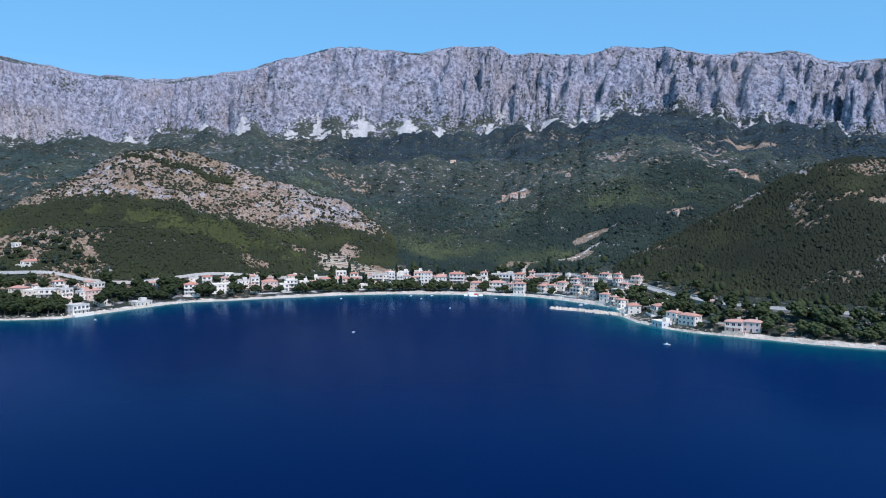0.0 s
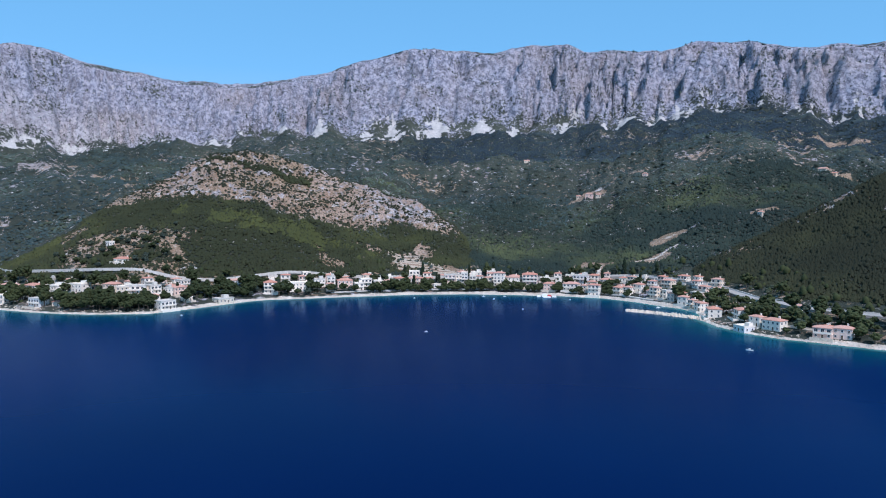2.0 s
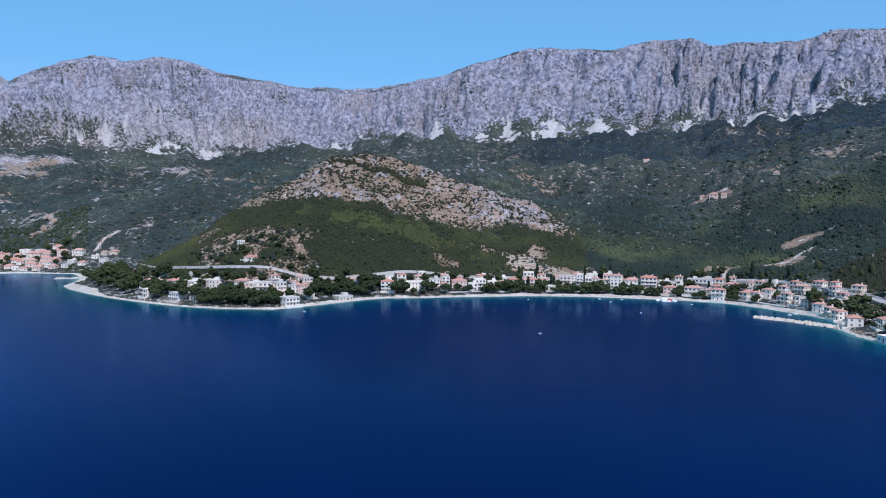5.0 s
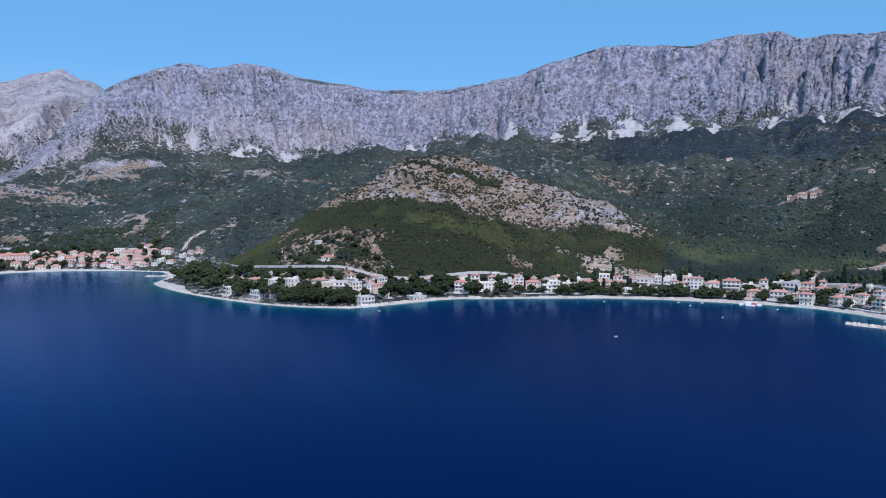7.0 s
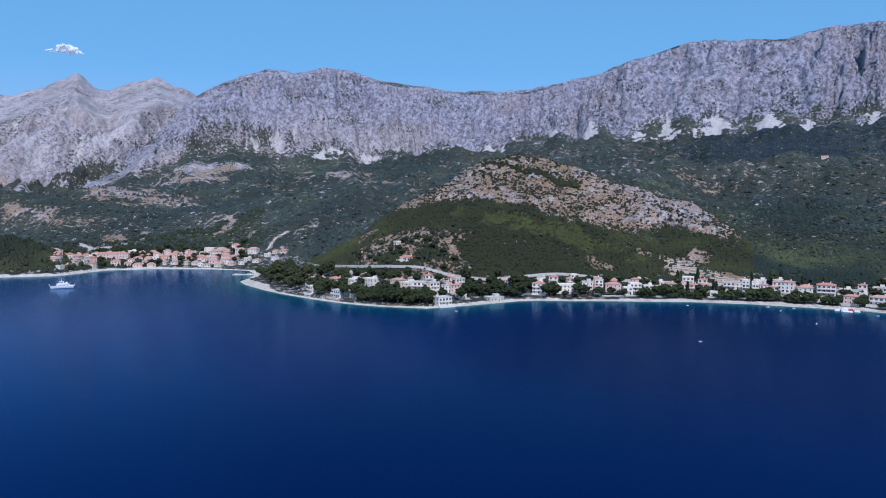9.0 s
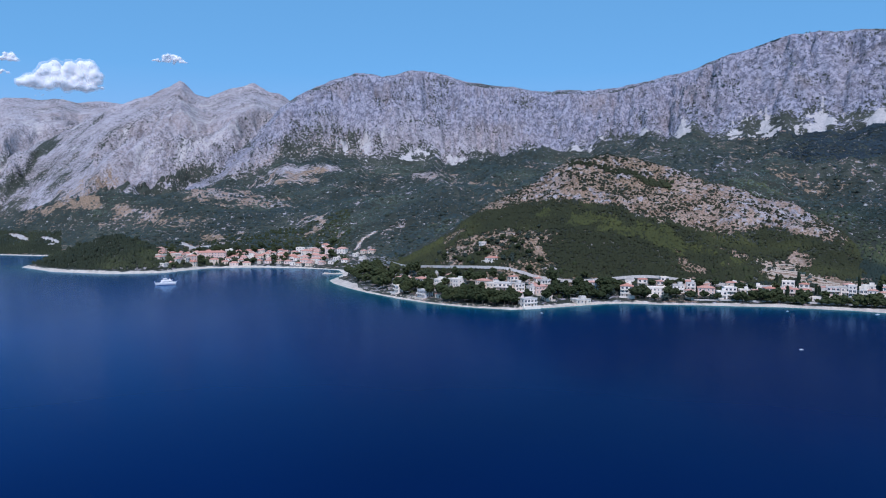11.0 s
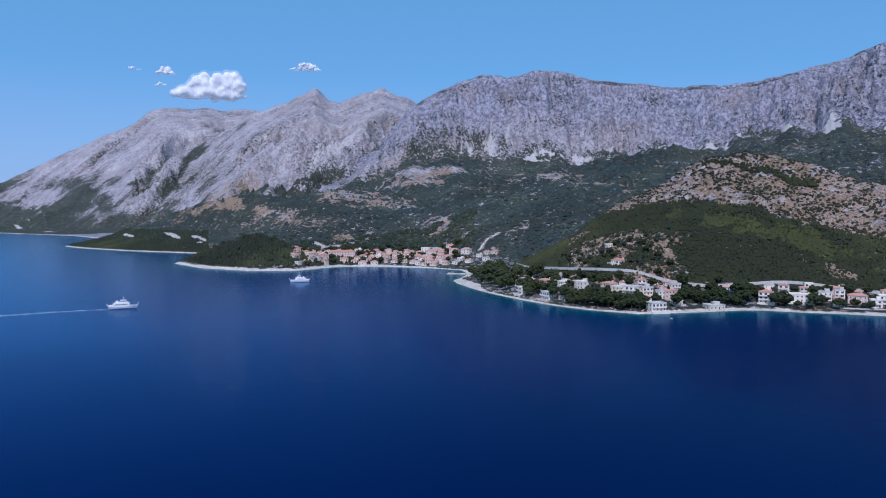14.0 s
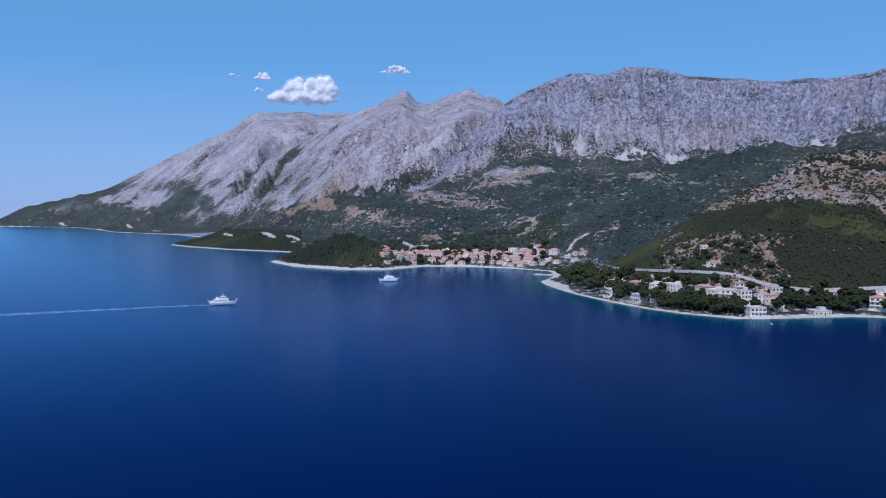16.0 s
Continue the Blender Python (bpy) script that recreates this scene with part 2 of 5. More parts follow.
RIDGE_WEST = [
    (35.0, 2425, 545), (37.0, 2420, 554), (39.4, 2414, 531), (41.5, 2409, 546), (43.5, 2404, 512), (45.9, 2387, 464), (47.5, 2366, 412),
    (49.5, 2340, 308), (52.1, 2305, 210), (54.6, 2272, 165), (62, 2200, 60), (100, 2200, 20),
]
CLIFF_FOOT = [
    (-45, 1740, 215), (-32.0, 1750, 220), (-29.7, 1757, 218), (-26.2, 1768, 237), (-22.3, 1780, 262), (-18.3, 1793, 300), (-14.1, 1806, 300),
    (-9.8, 1820, 286), (-4.8, 1835, 261), (1.1, 1854, 268), (6.6, 1872, 267), (11.0, 1887, 261), (15.3, 1903, 262), (21.1, 1961, 255),
    (25.0, 2000, 228), (28.6, 1991, 218), (31.2, 1984, 203), (34.1, 1977, 208), (37.5, 1969, 207), (41.8, 1958, 206), (46.3, 1941, 200),
    (50.9, 1911, 150), (54.6, 1900, 110), (62, 1900, 45), (100, 1900, 15),
]
PEAKS = [
    (38, 3100, 330), (44.4, 3144, 506), (47.5, 3175, 593), (49.4, 3194, 627), (50.5, 3205, 615), (52.3, 3223, 577), (52.7, 3227, 564), (53.7, 3237, 583),
    (54.75, 3248, 629), (55.5, 3255, 606), (58.2, 3282, 549), (60.4, 3306, 485), (63.1, 3341, 395), (65.3, 3371, 317), (67.9, 3405, 225),
    (70.4, 3439, 159), (72.9, 3471, 115), (78, 3500, 40), (100, 3500, 5),
]
FAR = [
    (50, 4290, 640), (55.5, 4300, 666), (58.2, 4302, 681), (60.9, 4336, 681), (63.5, 4369, 681), (66.1, 4402, 685), (67.0, 4412, 654), (68.7, 4434, 558),
    (69.9, 4449, 522), (72.0, 4497, 444), (74.4, 4553, 336), (76.3, 4599, 251), (78.6, 4652, 183), (81.8, 4728, 125), (83.0, 4756, 105),
    (84.5, 4790, 70), (100, 4900, 40),
]
KNOLL_WEST = [(47, 1500, 10), (49.1, 1500, 43), (52.7, 1500, 76), (55.5, 1500, 97), (58.2, 1500, 105), (60.9, 1500, 114), (63.6, 1500, 115), (66.2, 1500, 102), (68.8, 1520, 78), (71.3, 1560, 58), (74, 1600, 20), (78, 1600, -20)]
KNOLL_EAST = [(38, 1480, -10), (40.4, 1480, 6), (41.8, 1480, 33), (43.6, 1480, 61), (46.3, 1480, 93), (48.2, 1480, 111), (50.9, 1480, 123), (53.7, 1480, 121), (55.5, 1480, 111), (58.2, 1480, 95), (63, 1480, 40), (68, 1480, -20)]
CAPE = [(51, 1030, -20), (53.9, 1030, 3), (55.5, 1030, 16), (57.3, 1030, 31), (59.1, 1030, 41), (61.0, 1030, 38), (62.7, 1030, 28), (64.5, 1030, 12), (66, 1030, -20)]
HILL = [
    (-4, 800, -30), (0, 800, 5), (1.2, 800, 17), (3.2, 800, 36), (5.2, 801, 53), (7.3, 811, 70), (8.2, 815, 81), (11.2, 829, 92), (13.8, 841, 106), (16.5, 854, 121),
    (19.2, 867, 134), (21.5, 878, 139), (23.8, 871, 134), (25.6, 862, 121), (28.4, 848, 97), (32.0, 830, 73), (34.7, 816, 54), (37.4, 803, 36), (40.4, 788, 11), (44, 780, -30),
]
PINE_LINE = [(0, 24), (2.85, 33), (6.7, 47), (10.1, 54), (13.1, 50), (16.8, 63), (20.3, 77), (24.9, 84), (28.8, 80), (32.0, 69), (34.7, 53)]
EAST_HILL = [
    (-60, 760, 100), (-45, 720, 112), (-32.1, 690, 114), (-29.8, 681, 114), (-28.0, 673, 108), (-26.2, 666, 101), (-24.4, 658, 91), (-22.5, 650, 80), (-20.5, 642, 69),
    (-18.5, 633, 57), (-16.4, 624, 45), (-14.7, 617, 33), (-13.4, 612, 22), (-12.6, 610, 12), (-9, 610, -30),
]

# bare places in the scrub: x, y, radius along x and y, how bare
CLEARINGS = [
    (150, 696, 17, 13, 1.0), (128, 650, 12, 10, 0.6), (-103, 670, 30, 25, 0.97), (-74, 652, 27, 16, 0.97), (-174, 628, 12, 17, 0.95), (-160, 613, 12, 8, 0.9), (-73, 971, 10, 8, 0.8), (92, 930, 22, 14, 0.75),
    (175, 988, 12, 8, 0.7), (372, 900, 24, 14, 0.6), (509, 1285, 60, 30, 0.7), (-319, 1782, 50, 25, 0.8), (226, 690, 22, 10, 0.6),
    (300, 522, 40, 26, 0.9), (328, 508, 34, 22, 0.85), (272, 534, 20, 13, 0.85), (238, 452, 14, 5, 0.7), (258, 444, 10, 5, 0.75), (282, 420, 12, 8, 0.8), (340, 560, 40, 14, 0.7), (-319, 550, 24, 14, 0.85), (-347, 572, 24, 14, 0.8), (-368, 586, 16, 12, 0.75), (-300, 566, 22, 12, 0.8), (-282, 546, 16, 9, 0.8), (73, 672, 12, 9, 0.9), (15, 1200, 20, 12, 0.6),
]
TRACKS = [
    [(106, 655), (118, 652), (128, 653), (138, 659), (147, 664)],
    [(-634, 716), (-640, 732), (-641, 742), (-634, 756)],
    [(66, 585), (70, 610), (74, 640), (78, 668)],
]


def line(table, az):
    t = np.array(table, float)
    return np.interp(az, t[:, 0], t[:, 1]), np.interp(az, t[:, 0], t[:, 2])


# bearing and range at which the slopes begin
SLOPE_FOOT = [(-60, 480), (-40, 470), (-30, 462), (-24, 468), (-19, 490), (-15, 530), (-11, 585), (-6, 615), (0, 625), (7, 625), (13, 615), (18, 596), (23, 560), (28, 528), (33, 545), (37, 600), (40, 720), (43, 880), (46, 990), (52, 1010), (58, 1120), (66, 1250), (70, 1500), (100, 1500)]


def inland(x, y):
    """Metres from the shoreline: plus on land, minus at sea."""
    best, inside = np.full(x.shape, 1e18), np.zeros(x.shape, bool)
    for (ax, ay), (bx, by) in zip(RING, np.roll(RING, -1, 0)):
        dx, dy = bx - ax, by - ay
        t = np.clip(((x - ax) * dx + (y - ay) * dy) / (dx * dx + dy * dy), 0, 1)
        best = np.minimum(best, (x - ax - t * dx) ** 2 + (y - ay - t * dy) ** 2)
        if dy:
            inside ^= ((ay > y) != (by > y)) & (x < dx * (y - ay) / dy + ax)
    return np.where(inside, 1, -1) * np.sqrt(best)


def rise(d, foot, crest, z0, z1, power, fall):
    u = np.clip((d - foot) / np.maximum(crest - foot, 1), 0, 1)
    return np.where(d < crest, z0 + (z1 - z0) * u ** power, z1 - (d - crest) * fall) - np.maximum(foot - d, 0) * 0.3


# great buttresses of the cliffs: bearing of the steep west face, how far it stands out, width
BUTTRESSES = [
    (42.0, 30, 160), (38.6, 36, 150), (34.5, 26, 130), (26.5, 24, 120), (21.0, 26, 110), (15.9, 40, 60), (14.3, 62, 170), (9.4, 48, 150), (5.2, 30, 130), (1.6, 34, 120), (-2.6, 30, 110),
    (-7.0, 44, 70), (-9.1, 56, 150), (-13.8, 88, 150), (-18.2, 56, 110), (-21.6, 70, 240), (-26.0, 34, 130), (-30.4, 70, 240),
]
# fans of scree below the cliffs: bearing, lower and upper end as a share of the wall, half width (minus: wide above)
FANS_EAST = [
    (15.7, -0.04, 0.30, 30), (12.3, -0.03, 0.25, 30), (9.9, -0.03, 0.28, 34), (6.3, -0.04, 0.33, 38), (2.65, -0.03, 0.22, 36), (0.4, -0.02, 0.20, 26), (-3.7, -0.05, 0.20, 36), (-6.8, -0.03, 0.18, 20),
    (-8.4, -0.02, 0.20, 30), (-10.8, -0.02, 0.30, 22), (-12.4, -0.06, 0.28, 16), (-23.2, -0.02, 0.20, 24), (-24.6, -0.02, 0.20, 18), (-27.6, -0.15, 0.06, 14), (-29.6, -0.02, 0.15, 18),
]
FANS_WEST = [
    (30.8, -0.30, 0.02, 24), (29.6, -0.26, 0.0, 12), (28.4, -0.34, -0.05, 18), (26.3, -0.30, 0.02, 20), (23.7, -0.06, 0.20, 24), (18.5, -0.06, 0.20, 32),
    (40.6, 0.16, 0.36, -32), (39.4, 0.27, 0.34, 24), (42.3, 0.12, 0.26, -20), (37.2, 0.05, 0.18, 26), (36.3, 0.10, 0.22, -30), (33.8, 0.08, 0.20, -44), (44.9, 0.12, 0.26, -12),
]
# stony places on the far slopes: x, y, radius along x and y, how bare
STONY = [
    (-1124, 880, 75, 34, 0.8), (-1045, 900, 60, 20, 0.7), (-1060, 935, 50, 18, 0.75), (-825, 826, 34, 30, 0.7), (-770, 800, 26, 26, 0.6), (-1190, 745, 70, 22, 0.6), (-2090, 1120, 120, 60, 0.7),
    (-1027, 712, 30, 14, 0.5), (-1283, 1160, 110, 40, 0.8), (450, 1172, 55, 22, 0.75), (430, 1080, 40, 16, 0.5), (-85, 795, 10, 34, 0.8), (-120, 880, 24, 30, 0.6), (-380, 1780, 80, 30, 0.6),
    (190, 1500, 60, 30, 0.35), (20, 1240, 60, 18, 0.5),
]

# pale knolls and green hollows of the far mountainside: bearing, height, half width in degrees, half height, cover (minus: green)
FAR_PATCHES = [
    (74.7, 155, 2.3, 62, 0.85), (69.2, 150, 1.7, 40, 0.8), (66.9, 128, 1.0, 26, 0.6), (71.6, 72, 1.6, 22, 0.55), (68.4, 95, 1.6, 22, 0.5), (62.2, 156, 0.9, 22, 0.8), (64.2, 131, 0.8, 18, 0.8), (55.7, 152, 1.3, 16, 0.85), (67.2, 172, 1.4, 18, 0.6),
    (72.0, 214, 1.0, 34, -0.8), (70.3, 120, 0.5, 40, -0.8), (65.2, 170, 1.0, 26, -0.6), (77.5, 60, 2.0, 34, -0.7),
]
# stony brown ground on the knolls behind the town, in the same way
KNOLL_PATCHES = [
    (62.2, 92, 2.0, 15, 0.8), (60.3, 86, 1.2, 13, 0.75), (64.0, 80, 1.1, 14, 0.7), (59.2, 72, 1.2, 10, 0.6), (57.9, 72, 0.9, 9, 0.95), (55.2, 56, 1.2, 6, 1.0), (57.0, 60, 0.9, 7, 0.7),
    (52.4, 110, 1.2, 10, 0.9), (50.7, 104, 1.5, 11, 0.95), (48.8, 92, 1.2, 9, 0.85), (45.2, 62, 1.3, 10, 0.9), (44.2, 55, 0.7, 7, 0.8), (52.8, 32, 0.8, 5, 0.7), (61.0, 50, 1.2, 6, 0.5), (47.8, 140, 0.5, 9, 0.7), (44.6, 176, 1.6, 12, 0.7),
]
# cuttings and bare banks in the woods by the far shore: x, y, radius along x and y
QUARRIES = [(-1363, 618, 44, 5), (-1283, 634, 34, 6), (-1258, 622, 16, 7), (-1510, 590, 36, 4), (-920, 660, 30, 5), (-880, 664, 22, 4), (-3223, 826, 40, 6), (-2717, 788, 70, 7), (-4270, 752, 90, 7)]


def shoulder(p, edge=0.24):
    """A row of buttresses, each with an abrupt west face and a long east shoulder."""
    q = p - np.floor(p)
    return np.where(q < edge, q / edge, 1 - (q - edge) / (1 - edge))


def land(x, y):
    """Height of the ground, and what covers it, at points of the plan."""
    az, d = np.degrees(np.arctan2(-x, y)), np.hypot(x, y)
    s = inland(x, y)
    shore = d - s
    n_big, n_mid, n_fine = fbm(x, y, 260, 5, 0.5, 3), fbm(x, y, 70, 5, 0.5, 5), fbm(x, y, 18, 4, 0.55, 7)
    near = np.interp(az, *np.array(SLOPE_FOOT, float).T)
    layers = []
    # the cliff range, with its forest slope and scree below
    arc = np.radians(az) * 2250
    slant = arc + 40 * fbm(arc, d, 220, 3, 0.5, 23) + 0.55 * d * value_noise(arc / 500, arc * 0, 24)
    warp = slant + 60 * fbm(arc, d * 1.6, 170, 4, 0.55, 26) + 0.35 * d
    ribs = 26 * ridged(slant, d * 1.3, 110, 5, 0.6, 21) + 34 * (shoulder(-warp / 148) - 0.5) * (0.8 + 0.6 * n_big)
    ribs = ribs + 17 * (shoulder(-warp / 57 + 0.9 * n_big) - 0.5) * (1 + 0.7 * n_mid) + 8 * (shoulder(-(warp + 18 * n_mid) / 23) - 0.5)
    ribs = ribs * (1 - 0.55 * step(az, 29, 34)) + 34 * step(az, 29, 34) * fbm(arc, d * 1.4, 70, 5, 0.6, 28)
    for bearing, depth, width in BUTTRESSES:
        o = math.radians(bearing) * 2250 - arc + 52 * fbm(arc, d * 1.5, 130, 4, 0.55, 27) - 0.25 * (d - 2050)
        ribs = ribs + depth * step(o, 0, 26) * (1 - step(o, 30, width + 40))
    fr, fz = line(CLIFF_FOOT, az)
    cr, cz = line(RIDGE + RIDGE_WEST, az)
    fz = fz + 14 * fbm(arc, d * 0.1, 60, 3, 0.6, 31)
    cz = cz + 5 * fbm(arc, arc * 0, 75, 4, 0.55, 33)
    u = (d - fr + ribs * step(d, fr - 30, fr + 130) * (1 - step(d, cr - 90, cr))) / (cr - fr)
    wall = fz + (cz - fz) * np.interp(u, [0, 0.25, 0.40, 0.60, 0.72, 1], [0, 0.15, 0.36, 0.58, 0.80, 1])
    wall = np.where(u > 1, cz - (d - cr) * 0.5, wall)
    lower = 9 + (fz - 9) * np.clip((d - near) / (fr - near), 0, 1) ** 1.06 + (12 * n_big + 5 * n_mid) * step(d, near, near + 200)
    gully = 15 * ridged(arc * 0.75 + 0.35 * d, d * 0.8, 270, 4, 0.5, 41) * step(d, near + 60, near + 400) * (1 - step(d, fr - 150, fr))
    main = np.where(u > 0, wall + (15 * ridged(slant, d * 1.35, 60, 5, 0.62, 43) + 16 * fbm(arc, d, 80, 4, 0.55, 44) + 8 * ridged(slant, d * 1.9, 24, 3, 0.6, 45)) * step(u, 0.15, 0.4) * (1 - step(u, 0.9, 1.0)), lower + gully)
    main = np.where(u > 0, np.minimum(main, cz - np.minimum(0.62 * np.maximum(cr - d, 0), 20 + 0.13 * (cr - d))), main)
    layers.append(main)
    # the mountains beyond the town
    pr, pz = line(PEAKS, az)
    pz = pz + 10 * fbm(np.radians(az) * 3200, d * 0.05, 90, 4, 0.55, 51)
    spurs_near = ridged(np.radians(az) * 3200 + d * 0.75, d * 0.6, 330, 5, 0.55, 53)
    peaks = rise(d + 190 * spurs_near * step(d, 2000, 2500) * (1 - step(d, pr - 260, pr - 60)), 2050, pr, 60, pz, 1.25, 0.5)
    peaks = peaks + (14 * n_mid + 56 * ridged(np.radians(az) * 3200 + d * 0.5, d * 0.9, 190, 5, 0.6, 55)) * (1 - step(d, pr - 150, pr))
    layers.append(np.minimum(peaks, pz - 0.32 * np.maximum(pr - d, 0)))
    qr, qz = line(FAR, az)
    qz = qz + 8 * fbm(np.radians(az) * 4400, d * 0.05, 110, 4, 0.5, 61)
    spurs = ridged(np.radians(az) * 4400 + d * 0.65, d * 0.55, 400, 5, 0.55, 63)
    foot = np.interp(az, [50, 66, 72, 76, 79, 85], [2700, 2600, 2700, 3300, 4300, 4700])
    farther = rise(d + 230 * spurs * step(d, foot, foot + 500) * (1 - step(d, qr - 260, qr - 60)), foot, qr, 20, qz, 1.5, 0.4)
    farther = farther + (10 * n_mid + 64 * ridged(np.radians(az) * 4400 + d * 0.45, d * 0.9, 270, 5, 0.6, 65)) * (1 - step(d, qr - 150, qr)) * step(d, foot, foot + 300)
    layers.append(np.minimum(farther, qz - 0.30 * np.maximum(qr - d, 0)))
    # knolls, the cape and the two hills of the bay
    for table, depth, power in ((KNOLL_WEST, 380, 0.95), (KNOLL_EAST, 400, 0.95), (CAPE, 120, 0.7)):
        kr, kz = line(table, az)
        layers.append(rise(d, kr - depth, kr, np.minimum(5, kz), kz, power, 0.28) + 3 * n_mid)
    hr, hz = line(HILL, az)
    layers.append(rise(d + 14 * ridged(x, y, 120, 3, 0.5, 71), near + 10, hr, 8, hz + 2.5 * n_fine, 1.05, 0.5) + (5 * n_mid + 7 * ridged(x + 0.4 * y, y, 95, 3, 0.5, 72) - 3) * (1 - step(d, hr - 70, hr - 5)) * step(d, near + 20, near + 90))
    er, ez = line(EAST_HILL, az)
    layers.append(rise(d + 10 * ridged(x, y, 110, 3, 0.5, 73), near + 15, er, 8, ez + 2 * n_fine, 1.0, 0.45) + 2.5 * n_mid * (1 - step(d, er - 60, er)))
    layers = np.array(layers)
    which = layers.argmax(0)
    h = layers.max(0)
    plain = np.interp(s, [0, 5, 14, 30, 70, 160, 600], [0, 1.0, 2.2, 4.0, 8.0, 14, 24]) + 0.5 * n_mid * step(s, 8, 40)
    cap = np.interp(s, [0, 5, 14, 30, 70, 130, 220, 400, 1000, 2000], [0, 1.2, 3.0, 6.5, 17, 50, 120, 400, 1200, 3000])
    cap = np.where(d > 3000, cap * 2, cap) * (1 + 0.8 * step(az, 53, 56) * (1 - step(d, 1150, 1250)))
    h = np.minimum(np.maximum(h, plain), cap)
    rough_shore = 0.7 * np.abs(n_fine) * step(s, 0, 6) * (1 - step(s, 10, 25))
    h = np.where(s > 0, h + rough_shore, -0.4 + 0.22 * np.maximum(s, -60))
    # what covers it
    hole = fbm(x, y, 55, 4, 0.6, 81)
    veg, rock, scree = np.zeros_like(h), np.zeros_like(h), np.zeros_like(h)
    low = (which == 0) & (u <= 0)
    cliff = (which == 0) & (u > 0)
    veg = np.where(low, 0.88 + 0.06 * step(az, 26, 31) - 0.16 * step(hole, 0.35, 0.9) - 0.10 * step(az, 30, 36) * step(hole, 0.0, 0.6), veg)
    rock = np.where(low, 0.42 + 0.3 * n_mid + 0.2 * step(az, 30, 36), rock)
    # olive terraces and thin scrub between the woods, dense forest under the cliffs
    belt = step(d, 960, 1060) * (1 - step(d + 120 * n_big, 1190, 1330)) * step(az, -24, -18) + step(az, 3, 9) * step(d, 1150, 1300) * (1 - step(d, 1600, 1850)) + 0.5 * step(az, 26, 31) * step(d, 850, 950)
    terraces = step(fbm(arc * 0.30, h * 1.0, 5, 3, 0.6, 88) + 0.6 * n_fine, 0.2, 0.8)
    veg = np.where(low, veg - belt * (0.03 + 0.30 * terraces * step(hole, -0.5, 0.5)), veg)
    uu = u + 0.10 * fbm(arc, d, 40, 3, 0.6, 83)
    ledge = step(fbm(arc * 0.22, h, 20, 3, 0.6, 87), 0.25, 0.7)
    veg = np.where(cliff, 0.85 - 0.20 * step(uu, 0.0, 0.08) - 0.50 * step(uu, 0.08, 0.34) + 0.30 * ledge + 0.42 * step(az, 40, 45) * (1 - step(u + 0.22 * n_mid + 0.1 * n_big, 0.10, 0.55)), veg)
    veg = np.where(cliff, veg + 0.20 * step(u + 0.06 * n_mid, 0.86, 0.97), veg)
    rock = np.where(cliff, 1.0 - 0.45 * step(az, 36, 43) * (1 - step(u, 0.2, 0.55)), rock)
    for bearing, u0, u1, half in FANS_EAST + FANS_WEST:
        up = (u + 0.03 * n_mid - u0) / (u1 - u0)
        off = np.abs(np.radians(az - bearing) * d + 0.18 * abs(half) * n_big + 14 * n_mid * up)
        fan = (1 - step(off / (abs(half) * (np.clip(1.05 - up, 0.10, 1) if half > 0 else np.clip(0.15 + up, 0.15, 1))) + 0.7 * n_fine + 0.5 * n_mid, 0.5, 1.0)) * step(up, 0.0, 0.06) * (1 - step(up, 0.9, 1.0))
        scree = np.where(which == 0, np.maximum(scree, fan), scree)
    speck = fbm(arc, d, 30, 4, 0.6, 86)
    scree = np.where(which == 0, np.maximum(scree, 0.7 * step(speck, 0.62, 0.9) * step(uu, -0.02, 0.05) * (1 - step(uu, 0.16, 0.34))), scree)
    veg = np.where(low, veg * (1 - scree), veg)
    terrace = step(az, 30, 35) * (1 - step(az, 48, 52)) * np.exp(-((h - np.interp(az, [32, 36, 41, 46], [138, 145, 181, 166]) - 9 * n_mid) / 11) ** 2)
    terrace = terrace * step(n_mid + n_fine, -0.7, 0.3)
    veg, rock = np.where(low, veg - 0.62 * terrace, veg), np.where(low, rock - 0.1 * terrace, rock)
    for k, share, back in ((1, 0.20, spurs_near), (2, 0.20, spurs)):
        m = which == k
        low_green = 1 - step(h + 80 * n_mid, 90 + 120 * n_big, 210 + 120 * n_big)
        veg = np.where(m, share + 0.70 * low_green + 0.18 * n_mid + (0.34 * step(-back, 0.0, 0.6) + 0.22 * n_big) * (1 - step(h, 380, 520)), veg)
        veg = np.where(m, veg + 0.5 * (1 - step(np.abs(layers[1] - layers[2]) + 25 * n_mid, 12, 55)) * step(h, 60, 120), veg)
        vein = ridged(np.radians(az) * 3400 + d * 0.9 + 60 * n_big, d * 0.6, 170, 4, 0.6, 57 + k)
        veg = np.where(m, veg + 0.42 * step(-vein, 0.15, 0.9) * (1 - 0.6 * step(h, 380, 600)) + 0.6 * step(az + 4 * n_mid, 70, 76) * (1 - step(h, 150, 330)), veg)
        scree = np.where(m, 0.55 * step(vein, 1.15, 1.6) * step(h, 160, 260), scree)
        rock = np.where(m, 0.75 - 0.35 * low_green, rock)
    far_side, near_side = (which == 1) | (which == 2), (which == 0) | (which == 3) | (which == 4)
    for bearing, height, half, tall, much in FAR_PATCHES:
        q = far_side * (1 - step(np.hypot((az - bearing) / half, (h - height) / tall) + 0.5 * n_big + 0.5 * n_mid + 0.5 * n_fine, 0.45, 1.25))
        veg = veg + q * ((0.14 + 0.3 * np.clip(n_mid + n_fine, 0, 1) - veg) * much if much > 0 else -much * (0.95 - veg))
        rock = rock + q * (0.75 - rock)
    m = (which == 3) | (which == 4)
    dry = step(n_big + 0.6 * hole, -0.25, 0.55) * step(h, 25, 55)
    veg, rock = np.where(m, 0.92 - 0.30 * dry, veg), np.where(m, 0.10 + 0.45 * n_mid, rock)
